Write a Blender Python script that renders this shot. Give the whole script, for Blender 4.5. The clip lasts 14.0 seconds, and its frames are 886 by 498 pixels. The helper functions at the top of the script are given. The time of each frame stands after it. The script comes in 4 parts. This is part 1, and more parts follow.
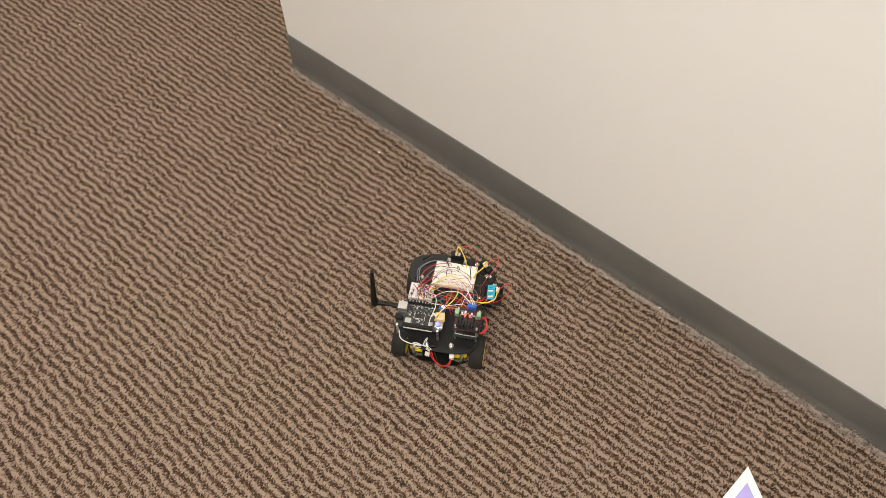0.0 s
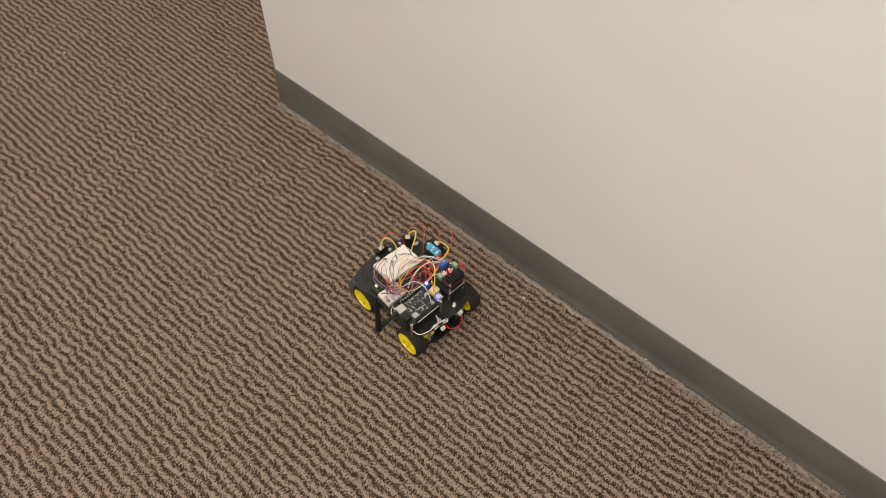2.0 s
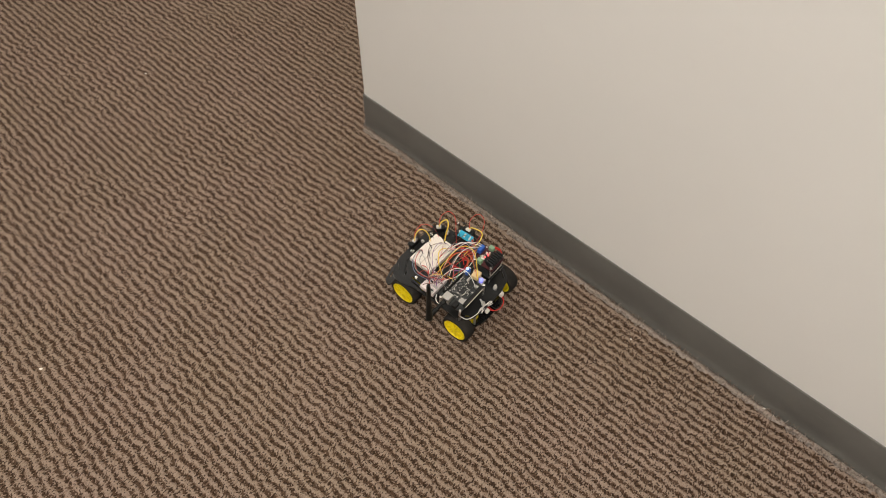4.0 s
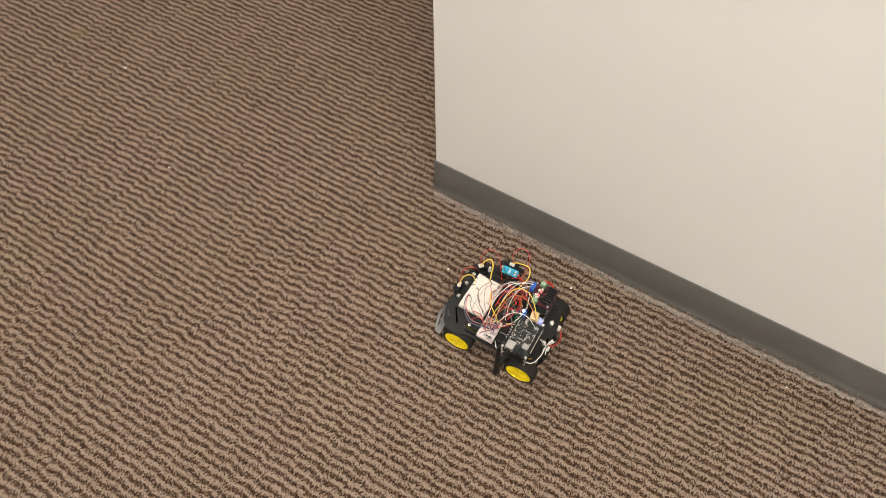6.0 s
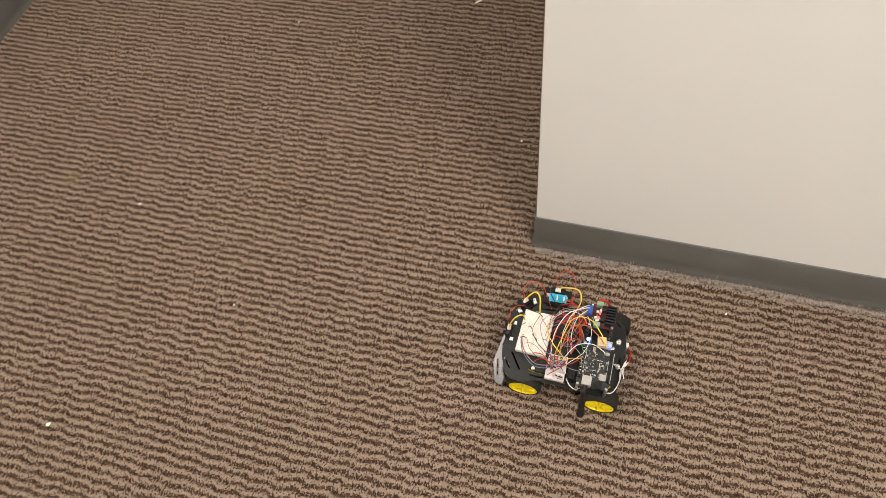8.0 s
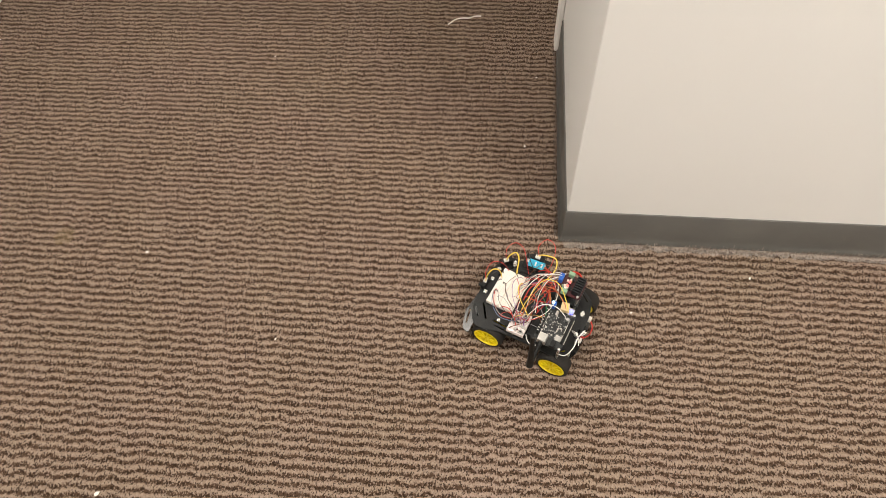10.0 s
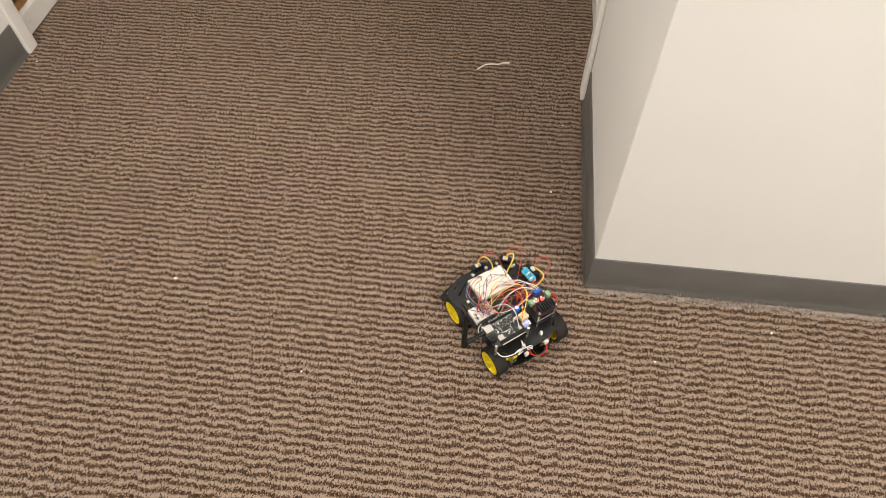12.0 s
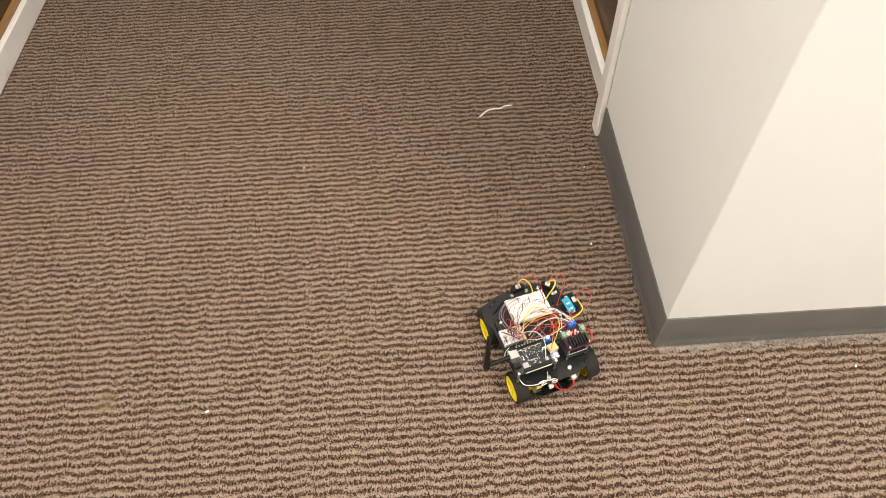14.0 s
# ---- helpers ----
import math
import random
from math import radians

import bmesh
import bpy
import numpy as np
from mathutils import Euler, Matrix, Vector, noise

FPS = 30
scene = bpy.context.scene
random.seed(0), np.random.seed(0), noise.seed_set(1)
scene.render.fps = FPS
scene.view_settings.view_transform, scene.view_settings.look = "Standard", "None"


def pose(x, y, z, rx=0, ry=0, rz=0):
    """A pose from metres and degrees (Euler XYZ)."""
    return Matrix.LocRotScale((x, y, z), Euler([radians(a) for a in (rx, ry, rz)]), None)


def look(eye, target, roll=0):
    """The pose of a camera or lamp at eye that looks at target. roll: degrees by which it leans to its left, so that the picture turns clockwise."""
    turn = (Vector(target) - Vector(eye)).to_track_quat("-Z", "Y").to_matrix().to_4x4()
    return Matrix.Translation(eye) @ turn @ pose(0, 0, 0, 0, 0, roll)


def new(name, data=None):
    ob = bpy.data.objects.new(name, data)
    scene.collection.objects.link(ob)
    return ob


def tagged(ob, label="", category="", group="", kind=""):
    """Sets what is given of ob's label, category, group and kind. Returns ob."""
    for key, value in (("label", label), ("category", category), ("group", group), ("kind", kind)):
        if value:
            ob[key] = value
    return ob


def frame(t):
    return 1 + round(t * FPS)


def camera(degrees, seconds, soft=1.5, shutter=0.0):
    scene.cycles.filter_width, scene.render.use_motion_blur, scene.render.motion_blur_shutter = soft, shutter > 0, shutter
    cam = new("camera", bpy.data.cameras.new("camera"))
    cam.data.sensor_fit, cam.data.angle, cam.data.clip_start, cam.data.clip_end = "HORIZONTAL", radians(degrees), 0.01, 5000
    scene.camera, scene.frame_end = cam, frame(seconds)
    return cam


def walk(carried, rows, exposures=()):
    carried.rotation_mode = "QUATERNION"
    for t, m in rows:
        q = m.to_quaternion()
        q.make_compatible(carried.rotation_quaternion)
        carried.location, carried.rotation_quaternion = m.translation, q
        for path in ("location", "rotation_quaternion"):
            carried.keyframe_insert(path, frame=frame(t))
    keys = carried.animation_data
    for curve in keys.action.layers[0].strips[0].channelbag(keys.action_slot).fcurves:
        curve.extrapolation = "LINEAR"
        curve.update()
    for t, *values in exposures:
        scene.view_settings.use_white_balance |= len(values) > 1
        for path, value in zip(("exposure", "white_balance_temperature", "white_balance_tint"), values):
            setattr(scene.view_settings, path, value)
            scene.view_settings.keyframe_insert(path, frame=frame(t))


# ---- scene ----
cam = camera(67.0, 14.0, soft=0.8)

PATH = [
    (0, (1.224, -0.815, 1.212), (0.495, 0.036, -0.445), 0.1),
    (0.5, (1.204, -0.827, 1.219), (0.491, 0.073, -0.418), 1.7),
    (1, (1.191, -0.82, 1.221), (0.502, 0.111, -0.409), 2.9),
    (1.5, (1.207, -0.795, 1.217), (0.493, 0.143, -0.399), 2.0),
    (2, (1.191, -0.764, 1.221), (0.457, 0.145, -0.403), 2.7),
    (2.2, (1.172, -0.74, 1.234), (0.424, 0.117, -0.409), 2.4),
    (4.5, (0.876, -0.831, 1.221), (0.085, 0.044, -0.395), 0.8),
    (5, (0.721, -0.818, 1.216), (-0.137, -0.055, -0.422), -0.1),
    (5.5, (0.634, -0.774, 1.201), (-0.208, -0.067, -0.47), -4.5),
    (6, (0.506, -0.797, 1.281), (-0.034, 0.084, -0.431), -0.4),
    (6.5, (0.366, -0.791, 1.292), (-0.017, 0.152, -0.429), 0.6),
    (7, (0.292, -0.812, 1.287), (-0.131, 0.135, -0.423), -1.5),
    (7.5, (0.203, -0.792, 1.255), (-0.19, 0.113, -0.485), -4.6),
    (8, (0.122, -0.716, 1.231), (-0.311, 0.206, -0.49), -11.1),
    (8.5, (0.043, -0.704, 1.211), (-0.239, 0.26, -0.518), -5.6),
    (9, (-0.059, -0.76, 1.229), (-0.23, 0.236, -0.496), -5.9),
    (9.2, (-0.092, -0.79, 1.234), (-0.25, 0.221, -0.481), -5.7),
    (11.3, (-0.187, -0.843, 1.258), (-0.327, 0.271, -0.397), -1.0),
    (11.5, (-0.207, -0.842, 1.266), (-0.337, 0.277, -0.387), -0.5),
    (12, (-0.223, -0.839, 1.266), (-0.362, 0.315, -0.361), -0.2),
    (12.5, (-0.275, -0.782, 1.263), (-0.409, 0.386, -0.355), 0.4),
    (13, (-0.31, -0.686, 1.251), (-0.491, 0.471, -0.371), -2.9),
    (13.5, (-0.349, -0.645, 1.25), (-0.55, 0.509, -0.371), -5.5),
    (14, (-0.445, -0.627, 1.265), (-0.425, 0.532, -0.365), -2.6),
]
walk(cam, [(t, look(eye, target, roll)) for t, eye, target, roll in PATH],
     [(0, -0.14), (1.0, -0.36), (2.0, -0.40), (4.5, -0.44), (5.0, -0.32), (5.5, -0.02), (6.0, -0.1), (6.5, -0.22), (7.0, -0.24), (7.5, -0.14), (8.0, -0.06), (9.0, 0.1), (11.5, 0.05), (12.0, 0.17), (13.0, 0.24), (14.0, 0.45)])


# ---- light ----
world = bpy.data.worlds.new("world")
scene.world = world
world.use_nodes = True
world.node_tree.nodes["Background"].inputs[0].default_value = (1.0, 0.93, 0.82, 1)
world.node_tree.nodes["Background"].inputs[1].default_value = 0.02

LIGHT_COLOUR = (1.0, 0.972, 0.945)
CEILING = 2.80


def ceiling_lamp(x, y, sx, sy, watts):
    """The light that a ceiling panel gives off downwards."""
    data = bpy.data.lights.new("panel_light", "AREA")
    data.shape, data.size, data.size_y = "RECTANGLE", sx, sy
    data.energy, data.color = watts, LIGHT_COLOUR
    ob = new("panel_light", data)
    ob.matrix_world = pose(x, y, CEILING - 0.03)


# none is in view; the second is added to brighten the side wall and carpet
PANELS = [(1.42, -1.48, 1.2, 1.2, 80), (-1.18, -0.32, 0.6, 1.2, 38), (-0.40, 0.86, 0.6, 0.6, 4)]
for row in PANELS:
    ceiling_lamp(*row)

# ---- materials ----
PITCH = 0.0165  # from ridge to ridge of the carpet
GAUGE = 0.0046  # from stitch to stitch along a ridge


class Nodes:
    """A short way to write a node material."""

    def __init__(self, name):
        self.mat = bpy.data.materials.new(name)
        self.mat.use_nodes = True
        self.tree = self.mat.node_tree
        self.bsdf = self.tree.nodes["Principled BSDF"]

    def add(self, kind, **values):
        node = self.tree.nodes.new(kind)
        for key, value in values.items():
            if key == "op":
                node.operation = value
            elif key == "blend":
                node.data_type, node.blend_type = "RGBA", value
            elif key == "attribute":
                node.attribute_name = value
        return node

    def put(self, value, socket):
        if isinstance(value, bpy.types.NodeSocket):
            self.tree.links.new(value, socket)
        else:
            socket.default_value = value

    def math(self, op, a, b=0.0, c=None):
        node = self.add("ShaderNodeMath", op=op)
        self.put(a, node.inputs[0])
        self.put(b, node.inputs[1])
        if c is not None:
            self.put(c, node.inputs[2])
        return node.outputs[0]

    def coords(self, scale=(1, 1, 1)):
        tc = self.add("ShaderNodeTexCoord")
        mp = self.add("ShaderNodeMapping")
        mp.inputs["Scale"].default_value = scale
        self.tree.links.new(tc.outputs["Object"], mp.inputs["Vector"])
        return mp.outputs[0]

    def noise(self, scale, detail=3.0, rough=0.55, stretch=(1, 1, 1)):
        node = self.add("ShaderNodeTexNoise")
        node.inputs["Scale"].default_value = scale
        node.inputs["Detail"].default_value = detail
        node.inputs["Roughness"].default_value = rough
        self.tree.links.new(self.coords(stretch), node.inputs["Vector"])
        return node.outputs[0]

    def ramp(self, value, stops):
        node = self.add("ShaderNodeValToRGB")
        ramp = node.color_ramp
        while len(ramp.elements) < len(stops):
            ramp.elements.new(0.5)
        for el, (at, col) in zip(ramp.elements, stops):
            el.position, el.color = at, (*col, 1)
        self.put(value, node.inputs[0])
        return node.outputs[0]

    def mix(self, fac, a, b, blend="MIX"):
        node = self.add("ShaderNodeMix", blend=blend)
        self.put(fac, node.inputs[0])
        self.put(a if isinstance(a, bpy.types.NodeSocket) else (*a, 1), node.inputs[6])
        self.put(b if isinstance(b, bpy.types.NodeSocket) else (*b, 1), node.inputs[7])
        return node.outputs[2]

    def bump(self, height, strength, distance):
        node = self.add("ShaderNodeBump")
        node.inputs["Strength"].default_value = strength
        node.inputs["Distance"].default_value = distance
        self.put(height, node.inputs["Height"])
        self.tree.links.new(node.outputs[0], self.bsdf.inputs["Normal"])

    def finish(self, colour, rough=0.5, metal=0.0, spec=0.5):
        self.put(colour if isinstance(colour, bpy.types.NodeSocket) else (*colour, 1), self.bsdf.inputs["Base Color"])
        self.put(rough, self.bsdf.inputs["Roughness"])
        self.bsdf.inputs["Metallic"].default_value = metal
        self.bsdf.inputs["Specular IOR Level"].default_value = spec
        return self.mat


def worn(name, colour, rough=0.5, metal=0.0, vary=0.18, scale=60.0, bump=0.0, spec=0.5):
    """A plain material with grain at two scales."""
    n = Nodes(name)
    dark = tuple(c * (1 - vary) for c in colour)
    light = tuple(min(1, c * (1 + vary)) for c in colour)
    grain = n.noise(scale, 4)
    blot = n.noise(scale * 0.12, 2)
    fac = n.math("MULTIPLY_ADD", grain, 0.5, n.math("MULTIPLY", blot, 0.5))
    col = n.ramp(fac, [(0.3, dark), (0.7, light)])
    r = n.math("MULTIPLY_ADD", grain, 0.25, rough - 0.12)
    if bump:
        n.bump(grain, 0.4, bump)
    return n.finish(col, r, metal, spec)


def glow(name, colour, strength):
    n = Nodes(name)
    n.bsdf.inputs["Emission Color"].default_value = (*colour, 1)
    n.bsdf.inputs["Emission Strength"].default_value = strength
    return n.finish(colour, 0.4)


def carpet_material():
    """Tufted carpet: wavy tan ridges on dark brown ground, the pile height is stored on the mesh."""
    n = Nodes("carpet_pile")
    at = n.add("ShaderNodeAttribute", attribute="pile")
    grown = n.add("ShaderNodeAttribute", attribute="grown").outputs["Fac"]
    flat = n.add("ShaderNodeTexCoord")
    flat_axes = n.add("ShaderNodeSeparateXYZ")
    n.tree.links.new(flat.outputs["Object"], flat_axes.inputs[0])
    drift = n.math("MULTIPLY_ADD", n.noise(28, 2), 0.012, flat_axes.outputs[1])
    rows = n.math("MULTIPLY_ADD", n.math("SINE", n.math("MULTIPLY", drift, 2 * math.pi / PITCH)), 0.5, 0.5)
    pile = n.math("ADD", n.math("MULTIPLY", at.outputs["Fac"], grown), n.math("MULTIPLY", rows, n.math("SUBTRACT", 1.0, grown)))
    tuft = n.noise(230, 1, 0.5, (1.0, 0.72, 1.0))
    fleck = n.noise(310, 0, 0.5, (1.0, 0.68, 1.0))
    fuzz = n.noise(340, 0, 0.5, (1.0, 0.68, 1.0))
    # the stitches stand side by side along each row
    sway = n.math("MULTIPLY_ADD", n.noise(60, 1), 0.006, flat_axes.outputs[0])
    stitch = n.math("SINE", n.math("MULTIPLY", sway, 2 * math.pi / GAUGE))
    tuft = n.math("MULTIPLY_ADD", stitch, 0.055, tuft)
    fleck = n.math("MULTIPLY_ADD", stitch, 0.035, fleck)
    cloud = n.noise(2.3, 3)
    tint = n.noise(3.7, 2)
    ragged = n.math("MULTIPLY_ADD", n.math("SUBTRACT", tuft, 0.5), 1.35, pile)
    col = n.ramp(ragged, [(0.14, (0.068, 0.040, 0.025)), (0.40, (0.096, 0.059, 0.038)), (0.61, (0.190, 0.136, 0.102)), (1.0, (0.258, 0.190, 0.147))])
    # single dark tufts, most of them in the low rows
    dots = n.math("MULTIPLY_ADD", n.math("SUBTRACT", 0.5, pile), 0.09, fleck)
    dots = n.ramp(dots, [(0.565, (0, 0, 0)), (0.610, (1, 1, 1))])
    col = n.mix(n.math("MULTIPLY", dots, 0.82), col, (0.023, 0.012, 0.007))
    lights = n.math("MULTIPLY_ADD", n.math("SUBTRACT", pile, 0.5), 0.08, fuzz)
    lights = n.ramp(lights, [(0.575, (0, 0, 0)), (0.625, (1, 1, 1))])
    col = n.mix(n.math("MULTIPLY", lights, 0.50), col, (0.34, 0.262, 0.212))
    col = n.mix(n.math("MULTIPLY", cloud, 0.30), col, (0.62, 0.55, 0.44), "MULTIPLY")
    col = n.mix(n.ramp(tint, [(0.35, (0, 0, 0)), (0.75, (0.28, 0.28, 0.28))]), col, (0.92, 1.0, 0.80), "MULTIPLY")
    # pale edge by the wall: dust, lint, and light off the wall painted in
    spot = n.add("ShaderNodeTexCoord")
    axes = n.add("ShaderNodeSeparateXYZ")
    n.tree.links.new(spot.outputs["Object"], axes.inputs[0])
    edge = n.math("MULTIPLY_ADD", n.noise(45, 3), 0.030, n.math("MULTIPLY", axes.outputs[1], -1.0))
    edge = n.math("MULTIPLY", n.math("LESS_THAN", edge, 0.038), n.math("MULTIPLY", n.math("LESS_THAN", axes.outputs[1], 0.01), n.math("GREATER_THAN", axes.outputs[0], 0.004)))
    col = n.mix(n.math("MULTIPLY", edge, n.math("MULTIPLY", tuft, 0.75)), col, (0.36, 0.32, 0.285))
    # an old drink stain near the corridor wall
    geo = n.add("ShaderNodeTexCoord")
    sub = n.add("ShaderNodeVectorMath", op="DISTANCE")
    n.tree.links.new(geo.outputs["Object"], sub.inputs[0])
    sub.inputs[1].default_value = (-1.13, -0.06, 0)
    blob = n.math("MULTIPLY_ADD", n.noise(60, 2), 0.03, sub.outputs["Value"])
    inside = n.math("MULTIPLY", n.math("LESS_THAN", blob, 0.038), 0.32)
    col = n.mix(inside, col, (0.17, 0.125, 0.06))
    n.bump(n.math("ADD", tuft, fuzz), 0.6, 0.0014)
    return n.finish(col, 0.95, 0, 0.12)


def wall_material(name, colour):
    n = Nodes(name)
    roller = n.noise(220, 3)
    blot = n.noise(1.7, 4)
    col = n.ramp(blot, [(0.3, tuple(c * 0.965 for c in colour)), (0.7, colour)])
    n.bump(roller, 0.12, 0.0006)
    return n.finish(col, 0.62, 0, 0.35)


def vinyl_material():
    n = Nodes("grey_vinyl")
    blot = n.noise(9, 4)
    scuff = n.noise(16, 5, 0.75, (1, 1, 14))
    col = n.ramp(blot, [(0.3, (0.102, 0.097, 0.087)), (0.7, (0.126, 0.120, 0.107))])
    col = n.mix(n.ramp(scuff, [(0.63, (0, 0, 0)), (0.72, (0.40, 0.40, 0.40))]), col, (0.28, 0.26, 0.23))
    n.bump(n.noise(500, 2), 0.1, 0.0004)
    return n.finish(col, n.math("MULTIPLY_ADD", blot, 0.2, 0.36), 0, 0.4)


def wood_material():
    n = Nodes("brown_wood")
    grain = n.noise(26, 5, 0.6, (1, 1, 0.06))
    pores = n.noise(160, 3, 0.6, (1, 1, 0.05))
    col = n.ramp(grain, [(0.3, (0.040, 0.020, 0.009)), (0.7, (0.095, 0.050, 0.022))])
    n.bump(pores, 0.2, 0.0006)
    return n.finish(col, 0.32, 0, 0.5)


def breadboard_material():
    """White plastic with the small square sockets on a 2.54 mm grid."""
    n = Nodes("breadboard_plastic")
    tc = n.add("ShaderNodeTexCoord")
    sep = n.add("ShaderNodeSeparateXYZ")
    n.tree.links.new(tc.outputs["Object"], sep.inputs[0])
    hole = None
    for k in (0, 1):
        f = n.math("FRACT", n.math("DIVIDE", sep.outputs[k], 0.00254))
        f = n.math("LESS_THAN", n.math("ABSOLUTE", n.math("SUBTRACT", f, 0.5)), 0.2)
        hole = f if hole is None else n.math("MULTIPLY", hole, f)
    col = n.ramp(n.noise(40, 3), [(0.3, (0.78, 0.70, 0.61)), (0.7, (0.85, 0.78, 0.69))])
    col = n.mix(n.math("MULTIPLY", hole, 0.35), col, (0.10, 0.09, 0.085))
    return n.finish(col, 0.5, 0, 0.4)


def acrylic_material(name, rough, sheen):
    """Black acrylic sheet with fine scratches and dust."""
    n = Nodes(name)
    dust = n.noise(420, 4, 0.7)
    haze = n.noise(30, 3)
    col = n.ramp(dust, [(0.48, (0.0075, 0.0075, 0.007)), (0.85, (0.026, 0.025, 0.022))])
    return n.finish(col, n.math("MULTIPLY_ADD", haze, 0.16, rough), 0, sheen)


CARPET = carpet_material()
WALL = wall_material("cream_wall_paint", (0.745, 0.726, 0.688))
CEIL = wall_material("white_ceiling_paint", (0.80, 0.79, 0.76))
TRIM = worn("white_gloss_trim", (0.78, 0.75, 0.70), 0.32, vary=0.05, scale=20)
VINYL = vinyl_material()


def fringe_material():
    n = Nodes("frayed_carpet_fibre")
    pick = n.add("ShaderNodeNewGeometry").outputs["Random Per Island"]
    col = n.ramp(pick, [(0.0, (0.13, 0.085, 0.058)), (0.40, (0.26, 0.205, 0.162)), (1.0, (0.42, 0.37, 0.32))])
    return n.finish(col, 0.95, 0, 0.1)


FRINGE = fringe_material()
# a lighter wood tone, painted for the lit foot of the door panels
LITWOOD = worn("lit_orange_wood", (0.28, 0.145, 0.05), 0.4, vary=0.2, scale=40)
WOOD = wood_material()
PANEL = glow("panel_diffuser", (1.0, 0.90, 0.76), 4.0)
ACRYLIC = acrylic_material("dusty_black_acrylic", 0.34, 0.4)
GLOSS = acrylic_material("glossy_black_acrylic", 0.05, 0.9)
TYRE = worn("tyre_rubber", (0.022, 0.019, 0.016), 0.85, vary=0.3, scale=300, bump=0.0004, spec=0.2)
YELLOW = worn("yellow_plastic", (0.86, 0.68, 0.008), 0.42, vary=0.07, scale=90)
BOARD = breadboard_material()
PINKBOARD = worn("white_module_plastic", (0.72, 0.63, 0.60), 0.5, vary=0.1, scale=200)
BLACKPCB = worn("black_circuit_board", (0.022, 0.023, 0.022), 0.38, vary=0.4, scale=400)
CHIP = worn("chip_plastic", (0.012, 0.012, 0.012), 0.45, vary=0.2, scale=200)
GREYCHIP = worn("grey_component", (0.11, 0.11, 0.105), 0.4, vary=0.3, scale=300)
BLACKPLASTIC = worn("black_plastic", (0.007, 0.007, 0.006), 0.5, vary=0.25, scale=150, spec=0.3)
STEEL = worn("bright_steel", (0.68, 0.66, 0.62), 0.28, 1.0, vary=0.1, scale=300)
NICKEL = worn("dull_nickel", (0.52, 0.50, 0.46), 0.4, 0.9, vary=0.15, scale=300)
BLUE = worn("blue_plastic", (0.02, 0.10, 0.42), 0.4, vary=0.15, scale=200)
CYAN = worn("cyan_plastic", (0.01, 0.38, 0.56), 0.42, vary=0.15, scale=300)
GREEN = worn("green_plastic", (0.22, 0.36, 0.22), 0.45, vary=0.15, scale=200)
TAN = worn("tan_tape", (0.62, 0.47, 0.25), 0.6, vary=0.15, scale=120)
WHITEPLASTIC = worn("white_connector_plastic", (0.72, 0.68, 0.60), 0.45, vary=0.08, scale=200)
REDPCB = worn("dark_red_board", (0.055, 0.010, 0.011), 0.4, vary=0.2, scale=300)
PAPER = worn("white_card", (0.80, 0.77, 0.74), 0.7, vary=0.04, scale=60)
PURPLE = worn("lilac_print", (0.40, 0.34, 0.68), 0.7, vary=0.06, scale=60)
LINT = worn("pale_lint", (0.74, 0.70, 0.62), 0.9, vary=0.1, scale=500)
LED_BLUE = glow("blue_led", (0.22, 0.25, 1.0), 1.6)
LED_WHITE = glow("white_led", (0.45, 0.65, 1.0), 1.5)
LED_RED = glow("red_led", (1.0, 0.10, 0.10), 2.0)
WIRES = {
    "yellow": worn("yellow_wire", (0.78, 0.57, 0.06), 0.45, vary=0.08),
    "red": worn("red_wire", (0.55, 0.025, 0.015), 0.45, vary=0.1),
    "orange": worn("orange_wire", (0.52, 0.16, 0.05), 0.45, vary=0.1),
    "black": worn("black_wire", (0.016, 0.015, 0.015), 0.45, vary=0.1),
    "white": worn("white_wire", (0.74, 0.71, 0.66), 0.45, vary=0.06),
    "grey": worn("grey_wire", (0.24, 0.23, 0.22), 0.5, vary=0.1),
    "brown": worn("brown_wire", (0.14, 0.055, 0.025), 0.5, vary=0.1),
    "green": worn("green_wire", (0.03, 0.26, 0.11), 0.45, vary=0.1),
    "blue": worn("blue_grey_wire", (0.13, 0.16, 0.25), 0.5, vary=0.1),
    "purple": worn("purple_wire", (0.20, 0.08, 0.24), 0.45, vary=0.1),
}

# ---- mesh tools ----


def part(name, bm, material, parent=None, label="", m=None, smooth=False):
    """One bmesh as one mesh object, under a thing, a part, or on its own."""
    bmesh.ops.recalc_face_normals(bm, faces=bm.faces)
    me = bpy.data.meshes.new(name)
    bm.to_mesh(me)
    bm.free()
    me.materials.append(material)
    if smooth:
        me.shade_smooth()
        me.set_sharp_from_angle(angle=radians(38))
    ob = new(name, me)
    if m is not None:
        ob.matrix_basis = m
    if parent is not None:
        ob.parent = parent
    if label:
        tagged(ob, label)
    return ob


def share(ob, parent, m):
    """Another object on the same mesh."""
    o = new(ob.name.split(".")[0], ob.data)
    o.matrix_basis, o.parent = m, parent
    if "label" in ob:
        o["label"] = ob["label"]
    return o


def box(x0, x1, y0, y1, z0, z1, bevel=0.0, bm=None, segments=2):
    bm = bm or bmesh.new()
    made = bmesh.ops.create_cube(bm, size=1)["verts"]
    for v in made:
        v.co = Vector(((x0 + x1) / 2 + v.co.x * (x1 - x0), (y0 + y1) / 2 + v.co.y * (y1 - y0), (z0 + z1) / 2 + v.co.z * (z1 - z0)))
    if bevel:
        edges = list({e for v in made for e in v.link_edges})
        bmesh.ops.bevel(bm, geom=edges, offset=bevel, segments=segments, affect="EDGES", profile=0.5)
    return bm


